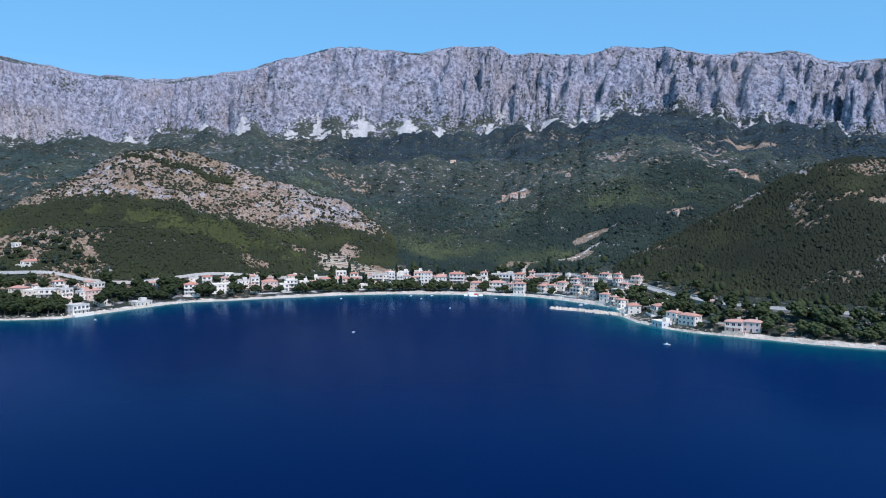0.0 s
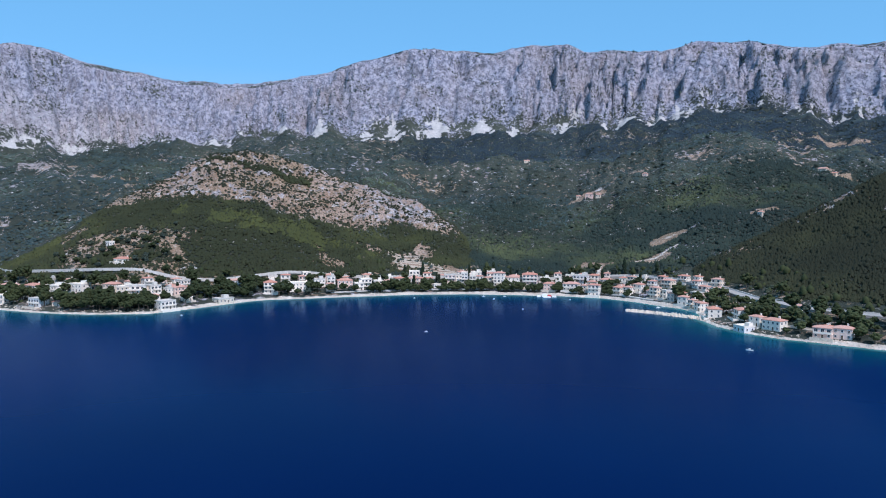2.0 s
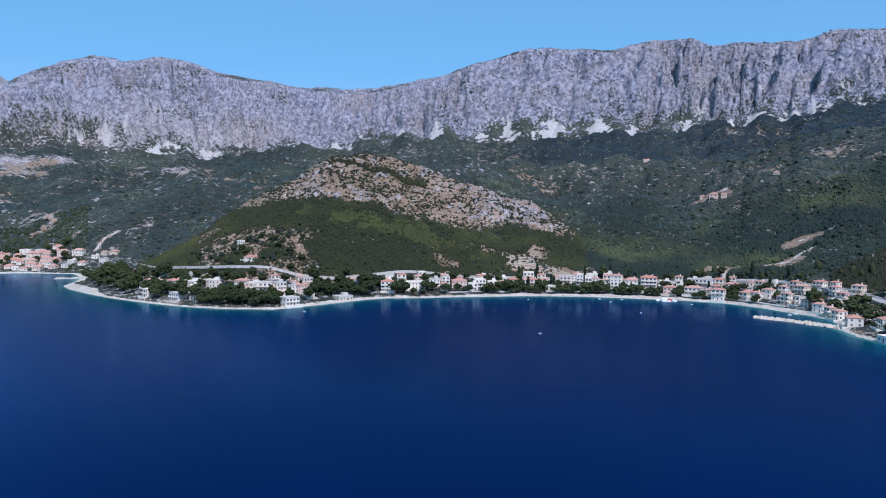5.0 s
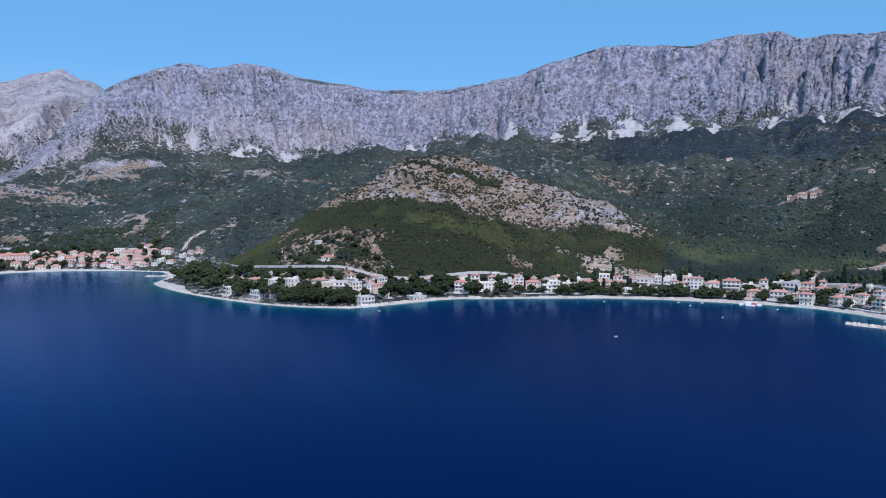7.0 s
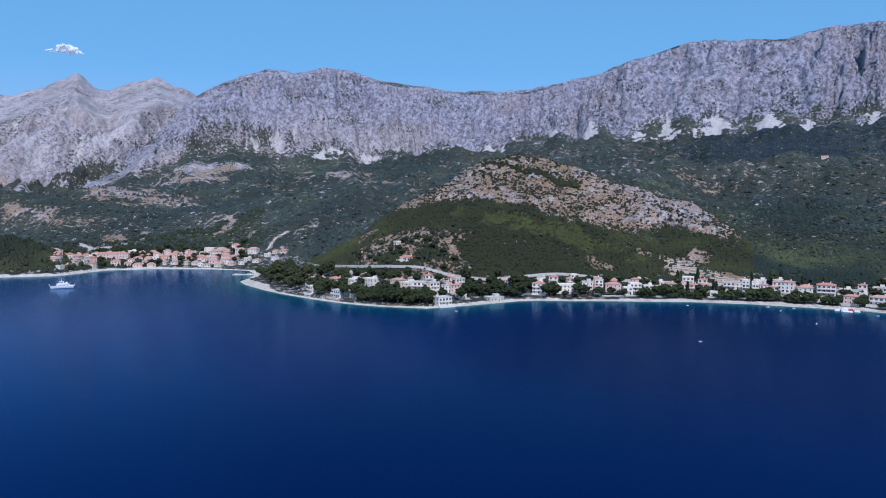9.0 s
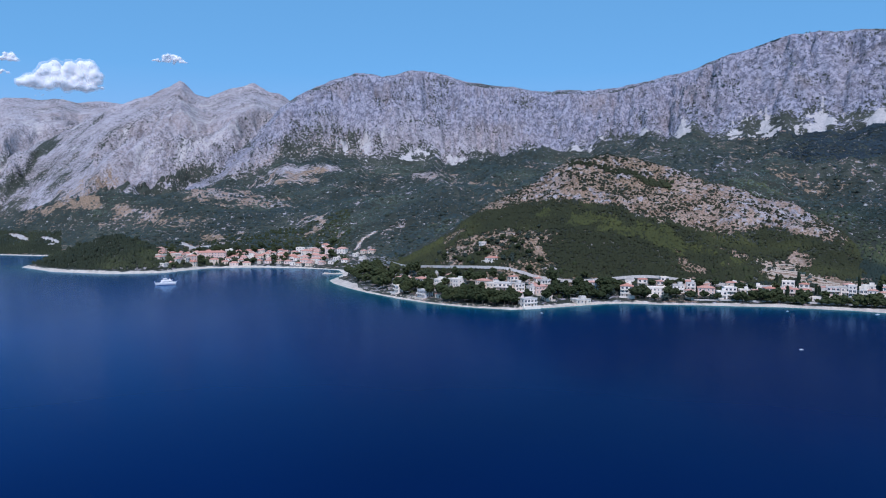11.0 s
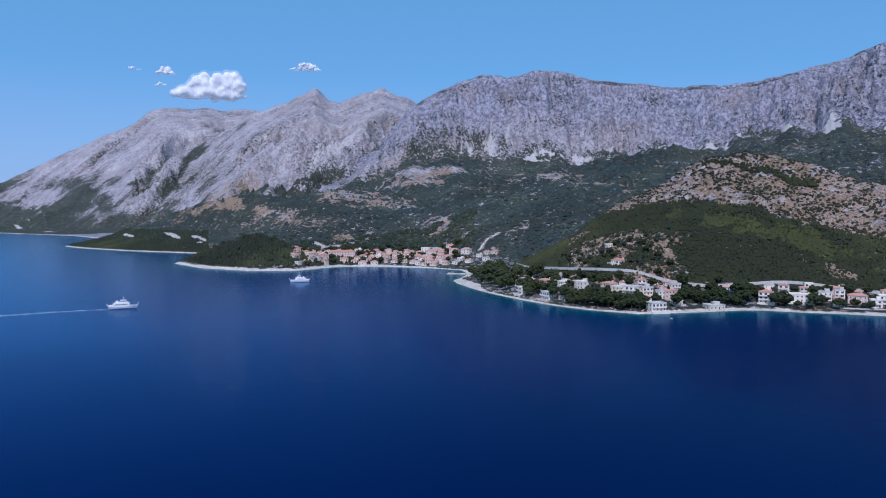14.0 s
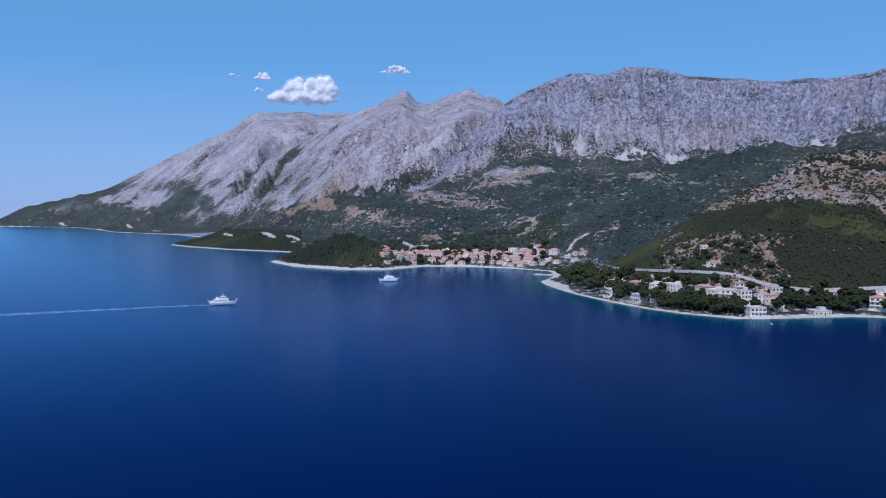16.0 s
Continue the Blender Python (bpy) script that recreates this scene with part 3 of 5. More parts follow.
    for bearing, height, half, tall, much in KNOLL_PATCHES:
        q = near_side * (1 - step(np.hypot((az - bearing) / half, (h - height) / tall) + 0.4 * n_big + 0.5 * n_mid + 0.5 * n_fine, 0.5, 1.2))
        veg, rock = veg + q * much * (0.22 + 0.3 * n_fine - veg), rock + q * (0.25 + 0.5 * n_fine + (0.25 if much > 0.9 else 0.0) - rock)
    veg = np.where(which == 5, 1.0, veg)
    m = which == 6
    pine = np.interp(az, *np.array(PINE_LINE, float).T) + 7 * n_mid
    top = step(h, pine - 4, pine + 6)
    clear = step(hole, -0.95, -0.05) * step(az, 24, 27) * (1 - step(az, 33, 36)) * (1 - step(h, 46, 60))
    veg = np.where(m, 0.97 - 0.68 * top - 0.75 * clear, veg)
    band = step(fbm(x * 0.12, h * 1.0 + 0.05 * d, 9, 3, 0.6, 91), 0.1, 0.5)
    crag = fbm(x, y * 1.6, 11, 4, 0.65, 92)
    rock = np.where(m, 0.10 + (0.12 + 0.30 * step(crag, 0.1, 0.7) + 0.15 * band + 0.2 * n_mid) * top, rock)
    m = which == 7
    rim = step(h, ez - 8, ez - 2) * step(n_fine + 0.8 * n_mid, 0.1, 0.7)
    bare = 0.8 * step(h, ez - 16, ez - 6) * step(az, -19, -21) * step(n_fine + 0.7 * n_mid, -0.5, 0.4) + rim + 0.85 * step(hole + 0.5 * n_fine, 0.35, 0.8) * step(h, 20, 38)
    veg, rock = np.where(m, 0.97 - 0.6 * np.clip(bare, 0, 1), veg), np.where(m, 0.35 + 0.4 * rim, rock)
    for px_, py_, rx_, ry_, much in STONY:
        q = 1 - step(np.hypot((x - px_) / rx_, (y - py_) / ry_) + 0.6 * n_mid + 1.1 * n_fine, 0.3, 1.2)
        veg, rock = veg * (1 - 0.8 * much * q), rock + (0.55 + 0.3 * n_fine - rock) * q
    for px_, py_, rx_, ry_, much in CLEARINGS:
        q = 1 - step(np.hypot((x - px_) / rx_, (y - py_) / ry_) + 0.45 * n_mid + 0.9 * n_fine, 0.6, 1.2)
        veg, rock, scree = veg * (1 - much * q), rock * (1 - 0.8 * q), scree
    for px_, py_, rx_, ry_ in QUARRIES:
        q = 1 - step(np.hypot((x - px_) / rx_, (y - py_) / ry_) + 0.2 * n_mid + 0.25 * n_fine, 0.7, 1.1)
        veg, scree = veg * (1 - q), np.maximum(scree, q)
    trod = 0.62 * (1 - step(np.hypot((x - 150) / 14, (y - 697) / 9) + 0.4 * n_mid, 0.6, 1.0))
    for path in TRACKS:
        wide = 0.85 if path is TRACKS[0] else 1.0
        for (ax, ay), (bx, by) in zip(path[:-1], path[1:]):
            t = np.clip(((x - ax) * (bx - ax) + (y - ay) * (by - ay)) / ((bx - ax) ** 2 + (by - ay) ** 2), 0, 1)
            off = np.hypot(x - ax - t * (bx - ax), y - ay - t * (by - ay)) / wide
            q = 1 - step(off, 1.2, 2.6)
            veg, trod = veg * step(off, 2.0, 4.2), np.maximum(trod, q)
    town = (s < 62) & (s > 0) & (d < 1400) & (which != 5)
    veg = np.where(town, np.minimum(veg, 0.68), veg)
    sand = np.where(s > 0, 1 - step(s, 3.5 + 2 * n_mid, 6 + 3 * n_mid), 1.0)
    rocky = (az < -15) | ((az > 19) & (az < 41))
    sand = np.where(rocky & (s > 0), 1 - step(s, 1.4 + 2.0 * n_mid, 3.8 + 3 * np.abs(n_mid)), sand)
    sand = np.where((az < -23) & (s > 0), 1 - step(s, 5.0 + 3 * n_mid, 10.0 + 4 * n_mid), sand)   # pale broken bank of the east shore
    sand = np.where((az > 41.5) & (az < 45.5) & (d < 850) & (s > 0), 1 - step(s, 9 + 4 * n_mid, 15 + 4 * n_mid), sand)   # broad shingle spit
    sand = np.where(d > 1200, 1 - step(s, 2.5, 6.0 + 1.5 * np.abs(n_mid)), sand)
    sand = np.maximum(sand, 0.7 * trod)
    warm = np.where(which == 1, 0.7, np.where(which == 2, 0.7, np.where(which == 0, (0.9 * low + 0.75 * cliff * (1 - step(u, 0.15, 0.6))) * step(az, 26, 33), 0.9)))
    return h, s, which, np.clip(veg, 0, 1), np.clip(rock, 0, 1), scree, sand, warm


LAYER_NAMES = {
    0: ("mountain_ridge", "grey limestone mountain ridge with cliffs, scree and forested lower slope", "mountain"),
    1: ("mountain", "bare pale grey mountain with two rocky peaks", "mountain"),
    2: ("mountain", "hazy distant grey mountain falling to the sea", "mountain"),
    3: ("knoll", "brown rocky knoll with dark scrub behind the town", "hill"),
    4: ("knoll", "brown stony knoll with terraces above the town", "hill"),
    5: ("cape", "low cape covered in dark pine wood", "cape"),
    6: ("hill", "stony hill with brown rocky top and green pine slopes", "hill"),
    7: ("hill", "hill covered with dark green pine forest", "hill"),
}

bearings = np.arange(-46, 96, 0.14)
ranges = [360.0]
while ranges[-1] < 5150:
    r = ranges[-1]
    ranges.append(r * (1.0042 if r < 1750 or r > 2500 else 1.0030) if r < 2500 else r * 1.0055)
ranges = np.array(ranges)
BR, RG = np.meshgrid(np.radians(bearings), ranges, indexing="ij")
GX, GY = (-np.sin(BR) * RG).ravel(), (np.cos(BR) * RG).ravel()
GH, GS, GW, GVEG, GROCK, GSCREE, GSAND, GWARM = land(GX, GY)
nb, nr = len(bearings), len(ranges)
cell = np.arange(nb * nr).reshape(nb, nr)
quads = np.stack([cell[:-1, :-1], cell[:-1, 1:], cell[1:, 1:], cell[1:, :-1]], -1).reshape(-1, 4)
quads = quads[GS[quads].max(1) > -25]
hidden = (np.degrees(BR.ravel()) < 43) & (RG.ravel() > line(RIDGE + RIDGE_WEST, np.degrees(BR.ravel()))[0] + 260)
quads = quads[~hidden[quads].all(1)]
verts = np.stack([GX, GY, GH], 1)
shore_strip = GS[quads].min(1) < 60
label_of = np.where(shore_strip, -1, GW[quads[:, 0]])
for key in (-1, 0, 1, 2, 3, 4, 5, 6, 7):
    q = quads[label_of == key]
    used, q = np.unique(q, return_inverse=True)
    q = q.reshape(-1, 4)
    nm, text, cat = LAYER_NAMES.get(key, ("ground", "pale shingle shore and coastal ground under the houses", "ground"))
    ob = mesh_object(nm, verts[used], q, LAND, True, [("veg", GVEG[used]), ("rock", GROCK[used]), ("scree", GSCREE[used]), ("sand", GSAND[used]), ("warm", GWARM[used])])
    tagged(ob, text, cat, kind="structure")

# ---------------------------------------------------------------- sea
wb = np.radians(np.concatenate([np.arange(-50, 100, 0.5), np.arange(100, 311, 5.0)]))
wr = np.concatenate([[0.0, 60, 150, 250], np.geomspace(330, 1500, 170), np.geomspace(1540, 7000, 50)])
WB, WR = np.meshgrid(wb, wr, indexing="ij")
wx, wy = (-np.sin(WB) * WR).ravel(), (np.cos(WB) * WR).ravel()
ws = inland(wx, wy)
shallow = np.exp(np.minimum(ws, 0) / 28.0)
cell = np.arange(wx.size).reshape(WB.shape)
wq = np.stack([cell[:-1, :-1], cell[:-1, 1:], cell[1:, 1:], cell[1:, :-1]], -1).reshape(-1, 4)
wq = wq[ws[wq].min(1) < 30]
sea = mesh_object("water", np.stack([wx, wy, wx * 0], 1), wq, WATER, False, [("shallow", shallow), ("offing", np.exp(np.minimum(ws, 0) / 90.0))])
tagged(sea, "calm deep blue sea, turquoise along the shore", "water", kind="structure")


# ---------------------------------------------------------------- woods
rng = np.random.default_rng(5)


def ico(dome=False):
    bm = bmesh.new()
    bmesh.ops.create_icosphere(bm, subdivisions=1, radius=1.0)
    if dome:
        bmesh.ops.delete(bm, geom=[q for q in bm.faces if q.calc_center_median().z < -0.4], context="FACES")
    bm.verts.index_update()
    v = np.array([tuple(q.co) for q in bm.verts])
    f = np.array([[q.index for q in p.verts] for p in bm.faces])
    bm.free()
    return v, f


def tuft():
    a = np.arange(6) * math.pi / 3
    v = np.vstack([np.stack([np.cos(a), np.sin(a), 0 * a - 0.5], 1), [(0.1, -0.1, 1.0)]])
    return v, np.array([(i, (i + 1) % 6, 6) for i in range(6)])


def clump_mesh(x, y, z, radius, height, squash=0.28, dome=True, small=False):
    v0, f0 = tuft() if small else ico(dome)
    n = len(x)
    jit = 1 + rng.uniform(-squash, squash, (n, len(v0)))
    a = rng.uniform(0, 6.28, n)[:, None]
    ux, uy = v0[None, :, 0] * np.cos(a) - v0[None, :, 1] * np.sin(a), v0[None, :, 0] * np.sin(a) + v0[None, :, 1] * np.cos(a)
    vs = np.stack([x[:, None] + ux * radius[:, None] * jit, y[:, None] + uy * radius[:, None] * jit, z[:, None] + height[:, None] * (0.48 + 0.52 * v0[None, :, 2] * jit)], -1)
    return vs.reshape(-1, 3), (f0[None] + (np.arange(n) * len(v0))[:, None, None]).reshape(-1, 3)


def scatter(count, az0, az1, r0, r1, keep):
    """Points of the plan, even over the ground, kept by chance."""
    az = rng.uniform(az0, az1, count)
    r = np.sqrt(rng.uniform(r0 * r0, r1 * r1, count))
    x, y = -np.sin(np.radians(az)) * r, np.cos(np.radians(az)) * r
    h, s, w, veg, rock, scree, sand, warm = land(x, y)
    ok = rng.random(count) < keep(h, s, w, veg, scree, r, az)
    return x[ok], y[ok], h[ok]


def wood(name, count, area, layers, size, material, label, category="forest", least=0.5, margin=62, most=1.0, tall=2.0, clear_of_houses=False, reach=1e9, small=False, within=None, zone=None):
    """Uncounted crowns or bushes over an area, thick where the ground is overgrown."""
    def keep(h, s, w, veg, scree, r, az):
        thick = np.clip((veg - least) / (most - least), 0, 1) ** 0.7 if most > least else np.clip((least - veg) / (least - most), 0, 1) * (veg > 0.02)
        return np.isin(w, layers) * (s > margin) * thick * (scree < 0.4) * (s < reach)
    x, y, z = scatter(count, *area, keep)
    if zone:
        ok = rng.random(len(x)) < zone(x, y, np.hypot(x, y), np.degrees(np.arctan2(-x, y)))
        x, y, z = x[ok], y[ok], z[ok]
    if within:
        a, b_, rx, ry, way = within
        u, w_ = (x - a) * math.cos(way) + (y - b_) * math.sin(way), (y - b_) * math.cos(way) - (x - a) * math.sin(way)
        ok = np.hypot(u / rx, w_ / ry) + 0.8 * fbm(x, y, 22, 3, 0.6, 95) + rng.uniform(-0.25, 0.25, len(x)) < 0.9
        x, y, z = x[ok], y[ok], z[ok]
    if clear_of_houses:
        ok = (np.hypot(x[:, None] - foot[:, 0], y[:, None] - foot[:, 1]) > foot[:, 2] + 1.5).all(1)
        x, y, z = x[ok], y[ok], z[ok]
    r = (0.55 + 0.85 * rng.random(len(x)) ** 1.7) * size
    v, f = clump_mesh(x, y, z - 0.4, r, r * tall * rng.uniform(0.8, 1.25, len(x)), 0.4 if small else 0.28, small=small)
    return tagged(mesh_object(name, v, f, material, True), label, category, kind="stuff")


def lower_wood(x, y, r, az):
    """Share of pines: close at the foot of the valley, thinning towards the terraces."""
    return 1 - step(r + 150 * fbm(x, y, 190, 3, 0.5, 96), 860, 1010)


def upper_wood(x, y, r, az):
    """Share of dark forest: the belt under the cliffs, east of the pass."""
    return step(r + 130 * fbm(x, y, 200, 3, 0.5, 97), 1200, 1330) * (1 - step(az + 5 * fbm(x, y, 150, 3, 0.5, 98), 4, 11))


def open_scrub(x, y, r, az):
    return np.clip(1.15 - lower_wood(x, y, r, az) - upper_wood(x, y, r, az), 0, 1)


wood("pine_wood", 120000, (-2, 45, 540, 890), (6,), 1.25, PINE, "dense green pine wood on the hill slopes", least=0.45, tall=1.9, small=True)
wood("pine_wood", 5000, (-2, 45, 540, 890), (6,), 1.8, PINE, "round-crowned green pines of the hill wood", least=0.55, tall=1.6)
wood("pine_wood", 130000, (-35, -8, 400, 760), (7,), 1.05, PINE_EAST, "dense dark green pine wood on the east hill", least=0.45, tall=2.1, small=True)
wood("pine_wood", 4000, (-35, -8, 400, 760), (7,), 1.4, PINE_EAST, "round-crowned dark pines of the east wood", least=0.55, tall=1.6)
wood("pine_wood", 40000, (50, 75, 860, 1300), (0, 5), 1.7, CAPE_PINE, "dark pine wood on the low cape", margin=9, reach=150, small=True)
wood("pine_wood", 3500, (50, 75, 860, 1300), (0, 5), 2.4, CAPE_PINE, "round-crowned dark pines of the low cape", margin=12, reach=150, tall=1.9)
wood("pine_wood", 60000, (63, 76, 1280, 1900), (0, 1, 2, 3, 4, 5), 1.6, CAPE_PINE, "dark pine wood on the flat outer cape", margin=9, least=0.1, reach=105, small=True)
wood("pine_wood", 130000, (-34, 16, 620, 1080), (0,), 1.3, VALLEY_PINE, "green pine wood at the foot of the valley", tall=1.8, small=True, zone=lower_wood)
wood("pine_wood", 5000, (-34, 16, 620, 1080), (0,), 2.5, VALLEY_PINE, "round-crowned pines of the valley wood", least=0.6, tall=0.8, zone=lower_wood)
# far woods and scrub carry the haze in their leaf colour
wood("forest", 95000, (-34, 13, 1130, 1860), (0,), 2.1, FOREST, "dark forest under the cliffs, its foliage tinted blue for haze", tall=1.3, small=True, zone=upper_wood)
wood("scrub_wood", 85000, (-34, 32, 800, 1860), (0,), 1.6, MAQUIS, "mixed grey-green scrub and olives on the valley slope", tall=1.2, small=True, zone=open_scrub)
wood("scrub_wood", 6000, (-34, 32, 800, 1860), (0,), 2.9, OAK, "darker oaks scattered through the valley scrub", tall=0.9, zone=open_scrub)
wood("scrub_wood", 80000, (26, 74, 850, 1900), (0, 3, 4), 1.7, MAQUIS, "dark green scrub behind the town", tall=1.2, small=True)
wood("scrub_wood", 7000, (26, 74, 850, 1900), (0, 3, 4), 3.0, OAK, "dark oaks scattered through the scrub behind the town", least=0.6, tall=0.9)
wood("pine_wood", 40000, (5, 32, 600, 800), (6,), 2.2, YOUNG_PINE, "band of young yellow-green pines across the hill", least=0.45, tall=1.25, small=True, within=(-236, 655, 62, 13, 0.05))
wood("pine_wood", 16000, (20, 32, 600, 760), (6,), 2.0, YOUNG_PINE, "bright young pines at the upper edge of the wood", least=0.45, tall=1.25, small=True, within=(-285, 661, 36, 13, 0.1))
wood("pine_wood", 13000, (10, 24, 600, 760), (6,), 1.9, YOUNG_PINE, "thin belt of young pines slanting down the hill", least=0.45, tall=1.25, small=True, within=(-205, 664, 62, 12, 0.0))
wood("bushes", 26000, (-2, 45, 540, 760), (0, 6), 1.1, PINE, "green bushes and young trees in the clearings", "bushes", least=0.75, most=0.0, margin=30, tall=1.5, small=True,
     zone=lambda x, y, r, az: step(np.interp(az, *np.array(PINE_LINE, float).T) - 12, 0, 1) * (1 - step(r, 690, 740)) * (1 - 0.85 * step(r, 625, 640) * step(az, 4.0, 4.6) * (1 - step(az, 10.4, 11.0))) * (0.2 + 0.8 * step(fbm(x, y, 24, 3, 0.6, 93), -0.3, 0.3)))
wood("bushes", 16000, (-35, -12, 450, 720), (7,), 1.2, PINE_EAST, "low bushes in the clearings of the east hill", "bushes", least=0.85, most=0.1, tall=1.6, small=True)
wood("bushes", 27000, (-2, 45, 600, 890), (6,), 1.3, HEATH, "dark green bushes dotted over the stony hilltop", "bushes", least=0.9, most=0.3, tall=1.5,
     zone=lambda x, y, r, az: 0.35 + 0.65 * step(fbm(x, y * 1.5, 32, 3, 0.6, 94), -0.2, 0.4))
wood("bushes", 9000, (14, 26, 740, 880), (6,), 2.0, PINE, "dark line of scrub slanting across the stony hilltop", "bushes", least=0.9, most=0.2, tall=1.5, within=(-284, 776, 58, 5.5, 0.17))
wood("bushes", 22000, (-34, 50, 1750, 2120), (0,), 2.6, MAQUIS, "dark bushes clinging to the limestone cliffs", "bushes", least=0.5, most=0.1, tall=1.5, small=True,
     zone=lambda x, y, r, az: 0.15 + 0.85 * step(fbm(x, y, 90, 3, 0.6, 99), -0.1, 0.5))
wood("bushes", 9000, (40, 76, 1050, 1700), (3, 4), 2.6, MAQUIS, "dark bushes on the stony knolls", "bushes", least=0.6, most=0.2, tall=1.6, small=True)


# ---------------------------------------------------------------- more materials
def plain_material(name, dark, light, rough=0.8, size=1.5, spec=0.3, stain=0.25, by_object=0.0, other=None):
    s = Mat(name, rough, spec)
    c = s.mix(s.span(s.noise(size, 4, 0.6), 0.3, 0.7), dark, light)
    c = s.mix(s.span(s.noise(size * 0.2, 3, 0.65, s.stretch(1, 1, 0.3)), 0.55, 0.8, 0.0, stain), c, dark)
    if other:
        c = s.mix(s.span(s.chance(), 0.0, 1.0, 0.0, by_object), c, other)
    s.bump(s.noise(size * 0.15, 3), 0.03, 0.4)
    return s.done(c)


WALLS = [
    plain_material("white_render", (0.70, 0.63, 0.53), (0.88, 0.81, 0.70), by_object=0.5, other=(0.80, 0.71, 0.58)),
    plain_material("cream_render", (0.58, 0.50, 0.38), (0.76, 0.68, 0.54), by_object=0.6, other=(0.72, 0.56, 0.40)),
    plain_material("pink_render", (0.60, 0.42, 0.34), (0.78, 0.58, 0.48), by_object=0.6, other=(0.74, 0.62, 0.52)),
    plain_material("grey_render", (0.55, 0.54, 0.53), (0.75, 0.73, 0.71), by_object=0.5, other=(0.80, 0.77, 0.72)),
]
TERRACOTTA = plain_material("terracotta_tiles", (0.40, 0.17, 0.11), (0.60, 0.29, 0.20), 0.85, 1.0, 0.2, 0.6, 0.55, (0.58, 0.40, 0.32))
CONCRETE = plain_material("concrete", (0.48, 0.445, 0.39), (0.67, 0.63, 0.565), 0.9, 2.5, 0.2, 0.5)
ASPHALT = plain_material("asphalt", (0.29, 0.27, 0.24), (0.42, 0.395, 0.355), 0.95, 4.0, 0.2, 0.3)
STONE = plain_material("pale_stone", (0.50, 0.42, 0.32), (0.76, 0.66, 0.53), 0.95, 1.2, 0.2, 0.5, 0.5, (0.56, 0.47, 0.37))
BARK = plain_material("bark", (0.09, 0.065, 0.045), (0.17, 0.13, 0.095), 0.95, 0.5, 0.1)
LEAF = leaf_material("tree_foliage", (0.026, 0.034, 0.012), (0.064, 0.072, 0.025), (0.056, 0.068, 0.025))
CYPRESS = leaf_material("cypress_foliage", (0.014, 0.024, 0.012), (0.034, 0.046, 0.020), (0.024, 0.036, 0.018))
PAINT = plain_material("white_boat_paint", (0.86, 0.83, 0.77), (0.93, 0.90, 0.85), 0.35, 2.0, 0.5, 0.1)
RUST = plain_material("blue_band_paint", (0.05, 0.10, 0.22), (0.08, 0.15, 0.30), 0.5, 2.0, 0.4, 0.2)
RED = plain_material("red_paint", (0.50, 0.06, 0.05), (0.62, 0.10, 0.08), 0.5, 2.0, 0.4, 0.2)
GLASS = Mat("window_glass", 0.12, 0.6).done((0.045, 0.055, 0.065))


def foam_material():
    s = Mat("wake_foam", 0.5, 0.3)
    s.put(s.span(s.noise(6.0, 5, 0.7), 0.30, 0.70, 0.03, 0.50), s.bsdf.inputs["Alpha"])
    return s.done((0.50, 0.66, 0.80))


def cloud_material(name, cover):
    """White vapour; the outer layers are thin and let the sky through in patches."""
    s = Mat(name, 1.0, 0.0)
    white = s.node("ShaderNodeBsdfDiffuse", Color=(1.0, 0.99, 0.97, 1))
    through_ = s.node("ShaderNodeBsdfTranslucent", Color=(0.97, 0.96, 0.95, 1))
    body, clear, out = s.node("ShaderNodeMixShader", Fac=0.2), s.node("ShaderNodeBsdfTransparent"), s.node("ShaderNodeMixShader")
    s.t.links.new(white.outputs[0], body.inputs[1])
    s.t.links.new(through_.outputs[0], body.inputs[2])
    s.put(s.span(s.noise(110.0, 3, 0.5), 0.30, 0.70, cover - 0.18, min(cover + 0.18, 1.0)), out.inputs[0])
    s.t.links.new(clear.outputs[0], out.inputs[1])
    s.t.links.new(body.outputs[0], out.inputs[2])
    s.t.links.new(out.outputs[0], s.t.nodes["Material Output"].inputs["Surface"])
    return s.m


FOAM, VAPOUR = foam_material(), [cloud_material("cloud_core", 0.95), cloud_material("cloud_veil", 0.22)]


# ---------------------------------------------------------------- parts
def part_mesh(name, boxes=(), verts=(), faces=(), materials=()):
    """A mesh of boxes (x0, y0, z0, x1, y1, z1[, slot]) and further faces."""
    vs, fs, slots = [], [], []
    for x0, y0, z0, x1, y1, z1, *slot in boxes:
        k = len(vs)
        vs += [(x0, y0, z0), (x1, y0, z0), (x1, y1, z0), (x0, y1, z0), (x0, y0, z1), (x1, y0, z1), (x1, y1, z1), (x0, y1, z1)]
        fs += [tuple(k + i for i in q) for q in ((3, 2, 1, 0), (4, 5, 6, 7), (0, 1, 5, 4), (1, 2, 6, 5), (2, 3, 7, 6), (3, 0, 4, 7))]
        slots += [slot[0] if slot else 0] * 6
    k = len(vs)
    vs += list(verts)
    fs += [tuple(k + i for i in q) for q in faces]
    slots += [0] * len(faces)
    me = bpy.data.meshes.new(name)
    me.from_pydata(vs, [], fs)
    for m in materials:
        me.materials.append(m)
    me.polygons.foreach_set("material_index", slots)
    me.update()
    return me


def part(name, me, parent, at=None, label=""):
    ob = new(name, me)
    ob.parent = parent
    if at is not None:
        ob.matrix_basis = at
    return tagged(ob, label) if label else ob


def ground_at(x, y):
    return float(land(np.array([float(x)]), np.array([float(y)]))[0][0])


def inland_way(x, y):
    """The direction in the plan that leads away from the sea."""
    q = inland(np.array([x + 6.0, x - 6.0, x, x]), np.array([y, y, y + 6.0, y - 6.0]))
    return math.atan2(q[2] - q[3], q[0] - q[1])


